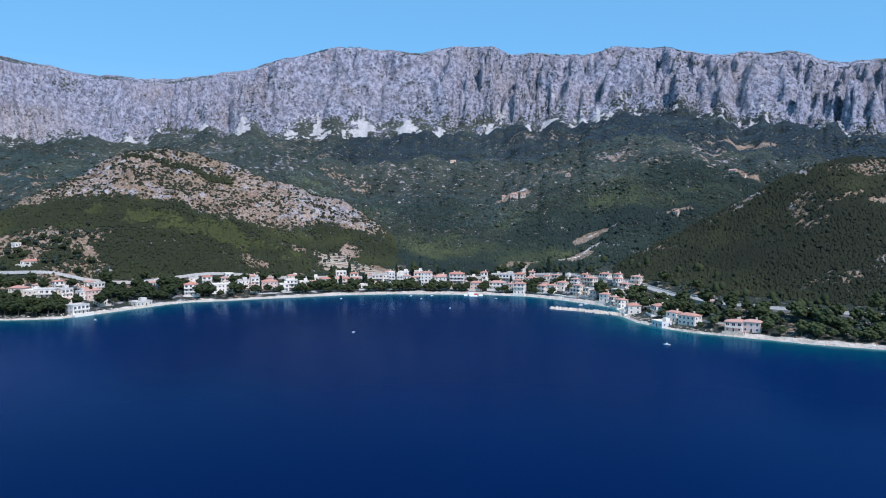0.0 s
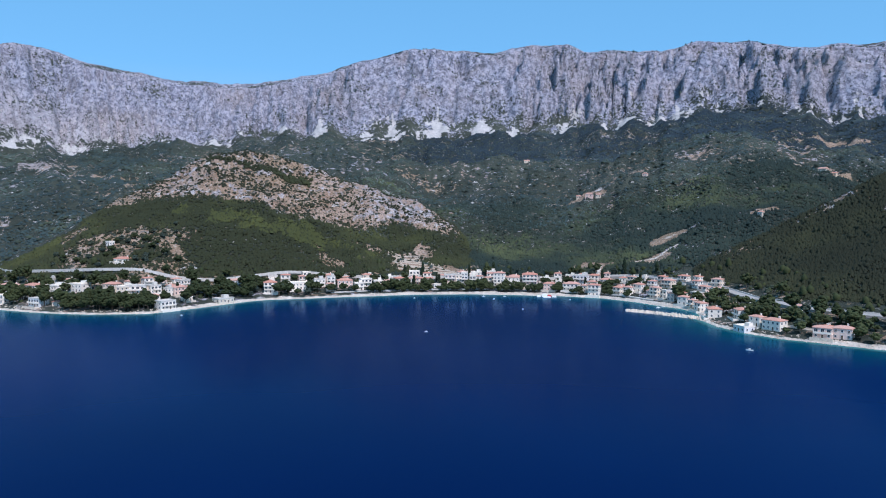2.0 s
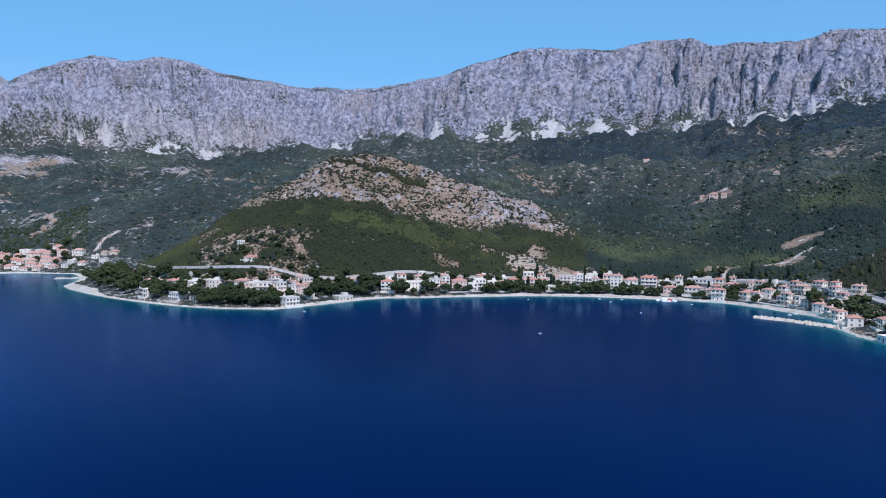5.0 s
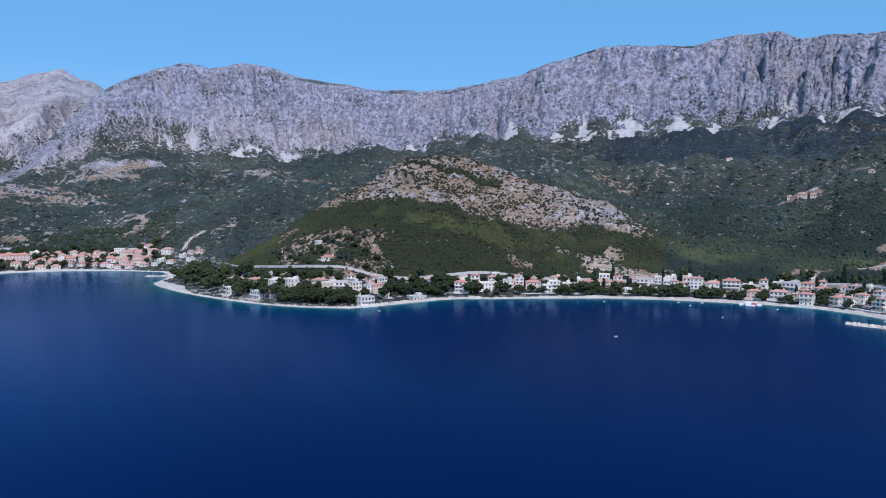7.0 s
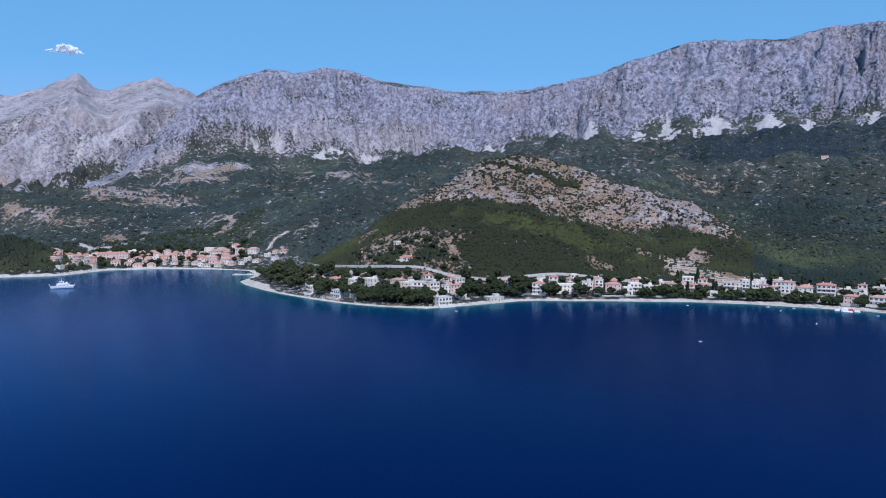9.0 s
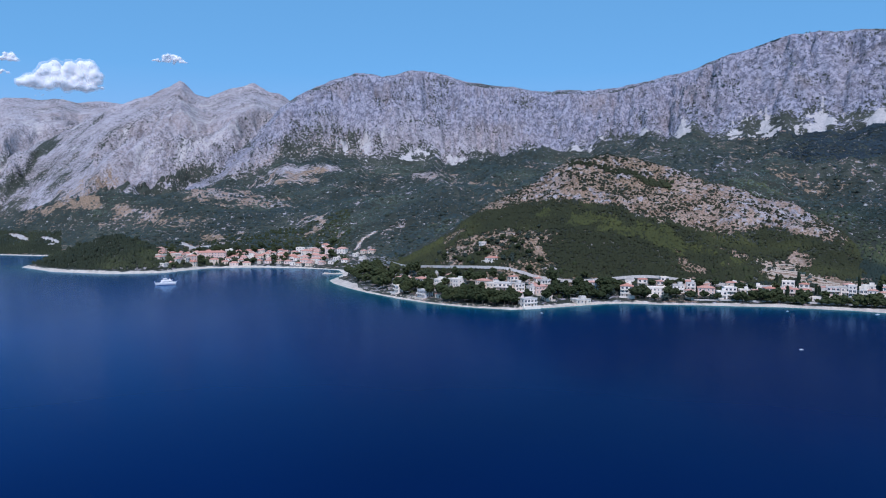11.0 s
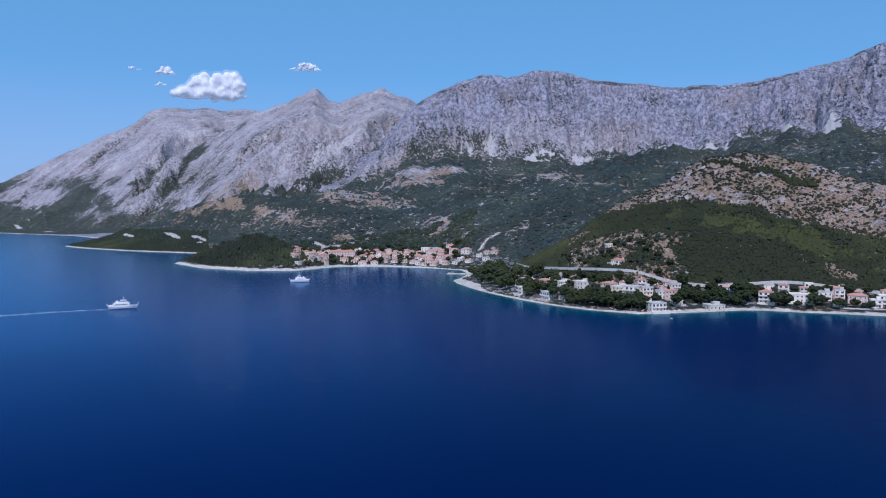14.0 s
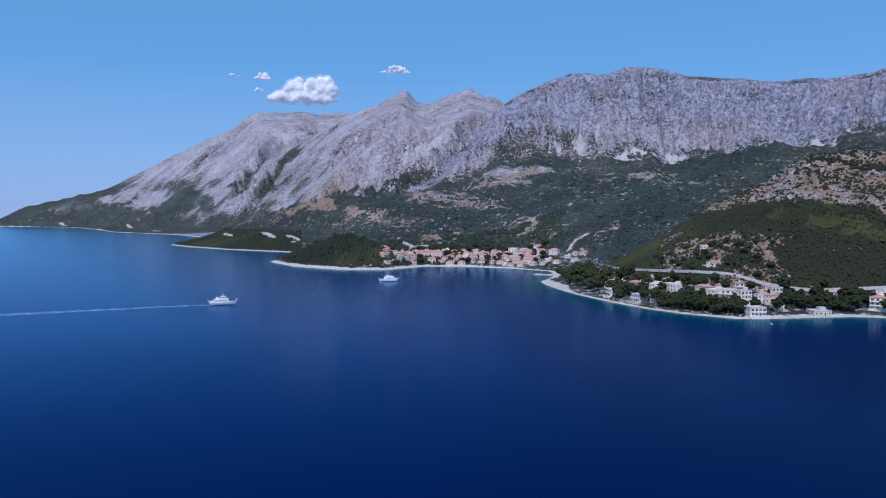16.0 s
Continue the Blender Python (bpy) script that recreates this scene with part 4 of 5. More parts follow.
WINDOW = part_mesh("window", [(-0.62, -0.10, -0.78, 0.62, 0.0, 0.78, 0), (-0.50, -0.13, -0.66, -0.04, -0.02, 0.66, 1), (0.04, -0.13, -0.66, 0.50, -0.02, 0.66, 1)], materials=[PAINT, GLASS])
TALL_WINDOW = part_mesh("window", [(-0.95, -0.10, -1.1, 0.95, 0.0, 1.0, 0), (-0.83, -0.13, -1.05, -0.04, -0.02, 0.88, 1), (0.04, -0.13, -1.05, 0.83, -0.02, 0.88, 1)], materials=[PAINT, GLASS])
DOOR = part_mesh("door", [(-0.6, -0.12, 0.0, 0.6, 0.0, 2.2, 0), (-0.48, -0.16, 0.0, 0.48, -0.05, 2.05, 1)], materials=[PAINT, BARK])
FOOTPRINTS, FRONTS = [], []   # ground of the houses, and their open fronts towards the sea
house_rng = random.Random(11)
WALL_WORDS = ("white-rendered", "cream-rendered", "pink-rendered", "pale grey-rendered")
STOREY = 2.75


def hip_roof(w, d, rise_, over=0.55, gable=False):
    x, y = w / 2 + over, d / 2 + over
    ridge = (x if gable else max(x - y * 0.85, 0.4)) if w >= d else 0.4
    v = [(-x, -y, 0), (x, -y, 0), (x, y, 0), (-x, y, 0), (-ridge, 0, rise_), (ridge, 0, rise_)]
    v += [(-x, -y, -0.18), (x, -y, -0.18), (x, y, -0.18), (-x, y, -0.18)]
    f = [(0, 1, 5, 4), (1, 2, 5), (2, 3, 4, 5), (3, 0, 4), (0, 6, 7, 1), (1, 7, 8, 2), (2, 8, 9, 3), (3, 9, 6, 0), (9, 8, 7, 6)]
    return v, f


def house(x, y, width, storeys, roof, tone, group, name="house", detail=True):
    w = width * (0.84 if detail else 0.88)
    d = max(5.0, min(9.0, w * house_rng.uniform(0.65, 0.9)))
    top = storeys * STOREY + 0.3
    z = ground_at(x, y) - (0.7 if detail else 0.0)
    turn = math.degrees(inland_way(x, y)) - 90 + house_rng.uniform(-7, 7)
    words = ("flat-roofed", "terracotta hip-roofed", "terracotta gable-roofed")[roof]
    size = ("single-storey", "two-storey", "three-storey", "four-storey", "five-storey")[min(storeys, 5) - 1]
    root = new(name)
    root.matrix_basis = pose(x, y, z, 0, 0, turn)
    tagged(root, f"{size} {WALL_WORDS[tone]} {words} {name.replace('_', ' ')} {group[1]}", name.replace("_", " "), group[0])
    FOOTPRINTS.append((x, y, max(w, d) / 2 + 1.5))
    aim = inland_way(x, y)
    FRONTS.append((x - math.cos(aim) * (d / 2 + 4), y - math.sin(aim) * (d / 2 + 4), w * 0.42))
    boxes = [(-w / 2, -d / 2, -5, w / 2, d / 2, top), (-w / 2 - 0.08, -d / 2 - 0.08, -5, w / 2 + 0.08, d / 2 + 0.08, 0.35)]
    part("wall", part_mesh("wall", boxes, materials=[WALLS[tone]]), root)
    if roof:
        v, f = hip_roof(w, d, min(w, d) * (0.17 if detail else 0.25), 0.4, roof == 2)
        tiles = part("roof", part_mesh("roof", verts=v, faces=f, materials=[TERRACOTTA]), root, pose(0, 0, top + 0.18))
        part("chimney", part_mesh("chimney", [(-0.4, -0.4, -0.6, 0.4, 0.4, 1.1), (-0.5, -0.5, 1.1, 0.5, 0.5, 1.25)], materials=[WALLS[0]]), tiles, pose(w * 0.2, d * 0.15, min(w, d) * 0.11))
    else:
        rim = [(-w / 2 - 0.2, -d / 2 - 0.2, 0, w / 2 + 0.2, d / 2 + 0.2, 0.22), (-w / 2 - 0.2, -d / 2 - 0.2, 0.22, w / 2 + 0.2, -d / 2, 0.8), (-w / 2 - 0.2, d / 2, 0.22, w / 2 + 0.2, d / 2 + 0.2, 0.8),
               (-w / 2 - 0.2, -d / 2, 0.22, -w / 2, d / 2, 0.8), (w / 2, -d / 2, 0.22, w / 2 + 0.2, d / 2, 0.8)]
        if house_rng.random() < 0.5:
            rim.append((w * 0.05, d * 0.02, 0.22, w * 0.40, d * 0.42, 2.4))
        part("roof", part_mesh("roof", rim, materials=[CONCRETE if house_rng.random() < 0.4 else WALLS[0]]), root, pose(0, 0, top))
    cols = max(2, int(w / (2.7 if detail else 3.6)))
    for k in range(storeys):
        zc = 0.3 + k * STOREY + 1.45
        balcony = detail and k > 0 and house_rng.random() < 0.6
        for c in range(cols):
            cx = -w / 2 + (c + 0.5) * w / cols
            if k == 0 and c == cols // 2:
                part("door", DOOR, root, pose(cx, -d / 2, 0.3))
            else:
                part("window", TALL_WINDOW if balcony else WINDOW, root, pose(cx, -d / 2, zc))
        for c in range(2 if detail else 1):
            cy = (c - 0.5) * d * 0.5 if detail else 0
            part("window", WINDOW, root, pose(-w / 2, cy, zc, 0, 0, -90))
            part("window", WINDOW, root, pose(w / 2, cy, zc, 0, 0, 90))
        if balcony:
            bw = w * house_rng.choice((0.34, 0.46, 0.48))
            slab = [(-bw, -1.5, -0.16, bw, 0, 0.0), (-bw, -1.5, 0.0, bw, -1.4, 0.9), (-bw, -1.4, 0.0, -bw + 0.1, 0, 0.9), (bw - 0.1, -1.4, 0.0, bw, 0, 0.9)]
            part("balcony", part_mesh("balcony", slab, materials=[WALLS[0]]), root, pose(0, -d / 2, 0.3 + k * STOREY))
    if detail and house_rng.random() < 0.5:
        depth = house_rng.uniform(2.5, 4.0)
        part("terrace", part_mesh("terrace", [(-w / 2 - 1, -depth, -5, w / 2 + 1, 0, 0.15), (-w / 2 - 1, -depth, 0.15, w / 2 + 1, -depth + 0.25, 1.0)], materials=[STONE if tone else WALLS[0]]), root, pose(0, -d / 2 - 0.1, 0))
    return root


# x, y, width, storeys, roof (flat, hip, gable), tone of the walls
CAPE_HOUSES = [(-383, 498, 23, 3, 1, 0), (-360, 493, 17, 3, 1, 0), (-341, 488, 18, 2, 0, 0), (-321, 488, 16, 2, 0, 0), (-368, 471, 10, 2, 0, 0), (-333, 459, 13, 2, 0, 3), (-317, 458, 8, 1, 1, 1), (-309, 471, 23, 1, 1, 2), (-363, 477, 13, 2, 0, 0), (-345, 568, 6, 1, 0, 0)]
POINT_HOUSES = [(-294, 486, 13, 2, 1, 1), (-282, 481, 11, 2, 0, 1), (-274, 484, 16, 3, 0, 0), (-265, 490, 10, 2, 0, 0), (-251, 499, 14, 3, 1, 2), (-242, 463, 13, 3, 0, 0), (-217, 502, 15, 1, 0, 1), (-319, 544, 15, 1, 1, 0), (-239, 488, 8, 1, 0, 1), (-254, 492, 7, 2, 0, 0)]
WEST_BEACH_HOUSES = [(-226, 545, 11, 2, 2, 3), (-196, 545, 12, 4, 1, 0), (-177, 559, 20, 3, 0, 0), (-164, 573, 11, 3, 0, 0), (-154, 574, 8, 4, 0, 0), (-143, 577, 15, 3, 1, 2), (-127, 585, 11, 2, 0, 0), (-116, 584, 9, 2, 0, 1), (-108, 586, 9, 2, 1, 0), (-100, 597, 10, 2, 1, 1), (-91, 599, 8, 2, 1, 0), (-83, 601, 8, 3, 1, 2), (-75, 602, 9, 3, 1, 0)]
BEACH_HOTELS = [(-57, 605, 11, 4, 0, 2), (-44, 604, 6, 5, 0, 0), (-37, 604, 6, 4, 0, 0), (-31, 604, 7, 4, 1, 0), (-24, 609, 8, 2, 1, 1), (-14, 604, 11, 5, 1, 0), (-2, 601, 12, 4, 1, 0), (12, 600, 15, 5, 1, 2)]
EAST_BEACH_HOUSES = [(28, 591, 11, 3, 1, 2), (36, 600, 6, 2, 0, 0), (46, 590, 15, 3, 1, 0), (55, 602, 14, 4, 0, 3), (56, 584, 6, 2, 1, 1), (63, 574, 11, 4, 1, 0), (82, 571, 9, 2, 1, 1), (89, 568, 8, 2, 1, 0), (98, 573, 9, 3, 1, 0)]
EAST_SHORE_HOUSES = [(109, 576, 7, 2, 1, 3), (106, 547, 9, 4, 1, 1), (113, 544, 8, 3, 0, 0), (116, 534, 7, 2, 1, 2), (121, 520, 9, 3, 1, 0), (124, 507, 6, 3, 1, 1), (127, 497, 9, 2, 1, 0), (126, 462, 11, 3, 1, 0), (146, 525, 11, 2, 0, 0), (138, 445, 10, 2, 1, 0), (140, 423, 9, 3, 1, 0), (146, 413, 13, 3, 1, 0), (131, 418, 11, 1, 0, 3), (174, 449, 9, 1, 1, 0), (164, 393, 11, 3, 1, 2), (173, 390, 11, 3, 1, 2)]
TOWN_HOUSES = [(-845, 638, 10, 2, 1, 2), (-824, 637, 10, 2, 1, 1), (-773, 549, 8, 3, 0, 0), (-760, 551, 8, 3, 1, 1), (-739, 597, 13, 2, 1, 2), (-729, 609, 12, 2, 1, 1),
               (-764, 639, 10, 2, 0, 0), (-768, 658, 8, 2, 1, 1), (-756, 662, 10, 2, 1, 1), (-725, 626, 9, 2, 1, 1), (-713, 632, 10, 2, 1, 2), (-741, 661, 7, 1, 0, 0), (-740, 680, 14, 2, 1, 0)]
TOWN_BACK_HOUSES = [(-699, 638, 8, 2, 1, 1), (-687, 642, 11, 2, 1, 2), (-688, 658, 9, 2, 1, 0), (-671, 657, 13, 2, 1, 2), (-652, 646, 11, 2, 1, 1), (-734, 712, 16, 3, 0, 0), (-707, 710, 13, 2, 1, 1), (-666, 699, 14, 3, 1, 2),
                    (-648, 704, 15, 3, 1, 0), (-640, 656, 10, 2, 1, 2), (-628, 662, 10, 2, 0, 0), (-633, 677, 9, 2, 0, 0), (-617, 696, 9, 2, 0, 0), (-615, 709, 9, 2, 1, 1), (-603, 712, 10, 2, 1, 1)]
TOWN_EDGE_HOUSES = [(-597, 686, 10, 2, 0, 0), (-615, 673, 10, 2, 1, 0), (-660, 680, 11, 1, 1, 2), (-681, 685, 9, 1, 1, 1), (-666, 641, 9, 1, 1, 1), (-676, 640, 8, 1, 0, 0)]
VALLEY_HOUSES = [(17, 1188, 11, 1, 2, 1), (81, 938, 6, 1, 2, 1), (92, 910, 11, 1, 1, 2), (103, 906, 7, 1, 2, 1), (174, 984, 8, 1, 1, 2), (368, 896, 11, 1, 2, 1), (382, 897, 6, 1, 2, 1), (-79, 969, 12, 1, 2, 0), (224, 675, 5, 1, 2, 1)]
for rows, group, name, detail in (
    (CAPE_HOUSES, ("houses on the wooded point", "among pines"), "house", True), (POINT_HOUSES, ("houses on the wooded point", "above the shingle"), "house", True),
    (WEST_BEACH_HOUSES, ("houses behind the beach", "behind the beach trees"), "house", True), (BEACH_HOTELS, ("hotels behind the beach", "behind the beach"), "hotel", True),
    (EAST_BEACH_HOUSES, ("houses behind the beach", "near the beach"), "house", True), (EAST_SHORE_HOUSES, ("houses on the east shore", "above the rocky shore"), "house", True),
    (TOWN_HOUSES, ("houses of the ferry town", "by the cove"), "house", False), (TOWN_BACK_HOUSES, ("houses of the ferry town", "in the town"), "house", False),
    (TOWN_EDGE_HOUSES, ("houses of the ferry town", "at the town edge"), "house", False), (VALLEY_HOUSES, ("hamlet houses", "on the forest slope"), "house", False),
):
    for x, y, w, storeys, roof, tone in rows:
        if detail:
            house(x, y, w, storeys - (storeys > 2), roof, tone, group, name)
        else:
            house(x, y, w * 0.96, max(1, storeys - (storeys > 1)), roof, tone, group, name, False)

house(-788, 600, 42, 3, 1, 2, ("houses of the ferry town", "at the end of the cove"), "hotel", False)


def fill_houses(count, az0, az1, r0, r1, s0, s1, group, detail, room=5.0):
    """Further houses on free ground between the others."""
    r = np.random.default_rng(21 + count)
    az, d = np.radians(r.uniform(az0, az1, 1500)), r.uniform(r0, r1, 1500)
    x, y = -np.sin(az) * d, np.cos(az) * d
    s = inland(x, y)
    made = 0
    for i in np.nonzero((s > s0) & (s < s1))[0]:
        w = float(r.uniform(6, 10)) * (1.1 if detail else 1.25)
        if made >= count or min(math.hypot(x[i] - a, y[i] - b_) - c for a, b_, c in FOOTPRINTS) < w / 2 + room - 4.0:
            continue
        house(float(x[i]), float(y[i]), w, int(r.choice((1, 1, 2, 2) if detail else (1, 1, 1, 2))), int(r.choice((0, 1, 1, 1))), int(r.choice((0, 0, 0, 0, 1, 2) if detail else (0, 0, 0, 1, 1, 2))), group, "house", detail)
        made += 1


fill_houses(85, 43.6, 56.5, 905, 1090, 14, 105, ("houses of the ferry town", "in the crowded town"), False, 3.4)
fill_houses(12, -4.5, 4, 590, 640, 20, 52, ("houses behind the beach", "behind the hotels"), True, 3.6)
fill_houses(20, -16, -4.5, 540, 640, 16, 55, ("houses behind the beach", "set back from the beach"), True)
fill_houses(4, -24, -16, 395, 520, 12, 34, ("houses on the east shore", "above the rocky shore"), True, 4.0)
fill_houses(20, 2, 20, 550, 640, 17, 52, ("houses behind the beach", "below the coast road"), True)
fill_houses(15, 26, 40, 460, 640, 27, 60, ("houses on the wooded point", "beside the pines"), True)


# ---------------------------------------------------------------- coast road
ROADSIDE = []   # ground kept free of trees


def ribbon(name, points, width, lift, material, label, category, wall=0.0, wall_side=1):
    """A road laid along points of the plan, with a retaining wall on one side."""
    pts = np.array(points, float)
    t = np.linspace(0, len(pts) - 1, (len(pts) - 1) * 12 + 1)
    x, y = np.interp(t, range(len(pts)), pts[:, 0]), np.interp(t, range(len(pts)), pts[:, 1])
    for _ in range(6):
        x[1:-1], y[1:-1] = (x[:-2] + 2 * x[1:-1] + x[2:]) / 4, (y[:-2] + 2 * y[1:-1] + y[2:]) / 4
    z = land(x, y)[0]
    for _ in range(30):
        z[1:-1] = (z[:-2] + 2 * z[1:-1] + z[2:]) / 4
    dx, dy = np.gradient(x), np.gradient(y)
    n = np.hypot(dx, dy)
    nx, ny = -dy / n * width / 2, dx / n * width / 2
    z = z + lift
    k = len(x)
    v = np.concatenate([np.stack([x + nx, y + ny, z], 1), np.stack([x - nx, y - ny, z], 1), np.stack([x + nx, y + ny, z - 2], 1), np.stack([x - nx, y - ny, z - 2], 1)])
    i = np.arange(k - 1)
    f = np.concatenate([np.stack(q, 1) for q in ((i, i + 1, i + 1 + k, i + k), (i + 2 * k, i + 1 + 2 * k, i + 1, i), (i + k, i + 1 + k, i + 1 + 3 * k, i + 3 * k))])
    if name == "road":
        ROADSIDE.extend((float(a), float(b2) - 6.0, 9.0) for a, b2 in zip(x[::4], y[::4]))
    road = tagged(mesh_object(name, v, f, material), label, category, kind="structure")
    if wall:
        s = wall_side
        a, b2 = (x + s * nx * 1.02, y + s * ny * 1.02), (x + s * nx * 1.14, y + s * ny * 1.14)
        v = np.concatenate([np.stack([q[0], q[1], h], 1) for q, h in ((a, z + 0.8), (b2, z + 0.8), (b2, z - wall), (a, z - wall))])
        f = np.concatenate([np.stack((i + m * k, i + 1 + m * k, i + 1 + (m + 1) % 4 * k, i + (m + 1) % 4 * k), 1) for m in range(4)])
        tagged(mesh_object("retaining_wall", v, f, CONCRETE), "pale concrete retaining wall below the coast road", "wall", kind="structure")
    return road


ribbon("road", [(-505, 628), (-478, 600), (-432, 560), (-400, 548), (-362, 535), (-330, 527), (-300, 524), (-270, 530), (-245, 545), (-230, 565), (-211, 586), (-193, 595), (-155, 604), (-107, 618), (-60, 624), (-10, 624), (40, 621)], 7.5, 1.3, ASPHALT,
       "grey asphalt coast road above the houses", "road", 1.5, -1)
ribbon("road", [(70, 622), (101, 610), (123, 589), (140, 565), (150, 546), (158, 519), (163, 488), (171, 456), (182, 440), (196, 426), (212, 416), (240, 398), (290, 368), (350, 330)], 8.5, 1.2, ASPHALT,
       "pale asphalt coast road above the east shore", "road", 1.0, 1)


ribbon("promenade", [(104, 540), (88, 560), (66, 579), (36, 589), (8, 591), (-39, 593), (-85, 585), (-121, 570), (-150, 558)], 3.0, 0.5, CONCRETE, "pale concrete promenade behind the beach", "promenade")
ribbon("promenade", [(134, 442), (142, 428), (153, 412), (166, 400)], 1.6, 0.4, STONE, "narrow stone walkway above the rocky shore", "promenade", 1.5, 1)

# dry-stone walls of the terraced field behind the beach
for k in range(10):
    y0 = 641 + 5.0 * k
    x0, x1 = -119 - 0.8 * k + (8 if k < 2 else 0), -46 - 5.0 * k
    path = [(x0 + (x1 - x0) * q / 6, y0 + 2.0 * math.sin(q * 1.1 + k) - 7 * (q / 6) ** 2) for q in range(7)]
    ribbon("terrace_wall", path, 0.7, 0.75, STONE, "low dry-stone wall of the terraced field", "wall")


# ---------------------------------------------------------------- trees near the shore
def lobes(n, rx, rz, zc, size, flat=0.7, seed=0):
    """A crown of many leafy clumps spread through an uneven shape."""
    r = np.random.default_rng(seed)
    out = []
    for _ in range(n):
        p = r.normal(size=3)
        p *= r.uniform(0.45, 1.0) / np.linalg.norm(p)
        out.append((p[0] * rx, p[1] * rx, zc + p[2] * rz))
    c = np.array(out)
    v0, f0 = ico()
    k = r.uniform(0.6, 1.3, n) * size
    jit = 1 + r.uniform(-0.3, 0.3, (n, len(v0)))
    v = c[:, None] + v0[None] * (k[:, None] * jit)[..., None] * np.array([1, 1, flat])
    return v.reshape(-1, 3), (f0[None] + (np.arange(n) * len(v0))[:, None, None]).reshape(-1, 3)


def trunk_mesh(height, r0, lean, limbs, seed):
    r = random.Random(seed)
    vs, fs = [], []

    def limb(a, b_, ra, rb):
        a, b_ = Vector(a), Vector(b_)
        q = (b_ - a).to_track_quat("Z", "Y")
        k = len(vs)
        for base, rad in ((a, ra), (b_, rb)):
            vs.extend(tuple(base + q @ Vector((math.cos(t * 1.0472) * rad, math.sin(t * 1.0472) * rad, 0))) for t in range(6))
        fs.extend((k + t, k + (t + 1) % 6, k + 6 + (t + 1) % 6, k + 6 + t) for t in range(6))

    mid, top = (lean * 0.4, 0, height * 0.5), (lean, 0, height)
    limb((0, 0, -1.0), mid, r0, r0 * 0.75)
    limb(mid, top, r0 * 0.75, r0 * 0.4)
    for _ in range(limbs):
        a = r.uniform(0, 6.28)
        limb(mid, (mid[0] + math.cos(a) * height * 0.4, math.sin(a) * height * 0.4, height * r.uniform(0.75, 1.0)), r0 * 0.4, r0 * 0.15)
    return part_mesh("trunk", verts=vs, faces=fs, materials=[BARK])


def crown_mesh(material, *args, **kw):
    v, f = lobes(*args, **kw)
    me = bpy.data.meshes.new("crown")
    me.from_pydata([tuple(q) for q in v], [], [tuple(q) for q in f])
    me.materials.append(material)
    return me


def tree(name, height, material, n, rx, rz, zc, size, lean, label, category, seed, flat=0.7):
    root = new(name)
    tagged(root, label, category, "trees along the shore")
    part("trunk", trunk_mesh(zc, 0.11 + height * 0.018, lean, 4, seed), root)
    part("crown", crown_mesh(material, n, rx, rz, zc, size, flat, seed), root, pose(lean, 0, 0))
    return root


KINDS = [
    tree("pine_tree", 9.0, LEAF, 60, 3.6, 2.3, 5.6, 1.15, 0.5, "dark green spreading pine tree near the shore", "tree", 1),
    tree("pine_tree", 7.5, LEAF, 50, 3.0, 2.1, 4.6, 1.05, -0.4, "broad green pine tree with an uneven crown", "tree", 2),
    tree("pine_tree", 10.5, LEAF, 66, 3.4, 3.2, 6.4, 1.15, 0.3, "tall dark pine tree with a ragged crown", "tree", 3),
    tree("tamarisk_tree", 5.0, LEAF, 42, 2.3, 1.6, 3.2, 0.9, 0.2, "small rounded green tree behind the beach", "tree", 4),
    tree("olive_tree", 4.5, OAK, 40, 2.1, 1.5, 2.9, 0.8, 0.3, "small grey-green olive tree on dry ground", "tree", 5),
    tree("cypress_tree", 11.0, CYPRESS, 46, 0.95, 4.6, 5.6, 0.75, 0.0, "slim dark green cypress tree beside houses", "tree", 6, 1.2),
]
FIELD = [(-104, 662, 22), (-86, 650, 18), (-66, 648, 18), (-98, 640, 14)]   # open terraced field
foot = np.array(FOOTPRINTS + FRONTS + ROADSIDE + FIELD)


def plant(count, az0, az1, r0, r1, s0, s1, kinds, tries=40, room=3.0, scale=(0.85, 1.35), screen=False):
    """Single trees in a strip between two distances from the shoreline, clear of the houses; a screen may stand in front of them."""
    free = foot[:len(FOOTPRINTS)] if screen else foot
    made, placed = 0, []
    az = np.radians(tree_rng.uniform(az0, az1, count * tries))
    r = tree_rng.uniform(r0, r1, count * tries)
    x, y = -np.sin(az) * r, np.cos(az) * r
    z, s, w, veg, rock, scree, sand, warm = land(x, y)
    for i in np.nonzero((s > s0) & (s < s1))[0]:
        if made >= count:
            break
        if (np.hypot(free[:, 0] - x[i], free[:, 1] - y[i]) < free[:, 2] + 0.8).any():
            continue
        if placed and np.hypot(*(np.array(placed) - (x[i], y[i])).T).min() < room:
            continue
        placed.append((x[i], y[i]))
        k = tree_rng.uniform(*scale)
        ob = copy_thing(KINDS[kinds[int(tree_rng.integers(len(kinds)))]], pose(x[i], y[i], z[i], 0, 0, tree_rng.uniform(0, 360)))
        ob.scale = (k, k, k * tree_rng.uniform(0.9, 1.15))
        made += 1


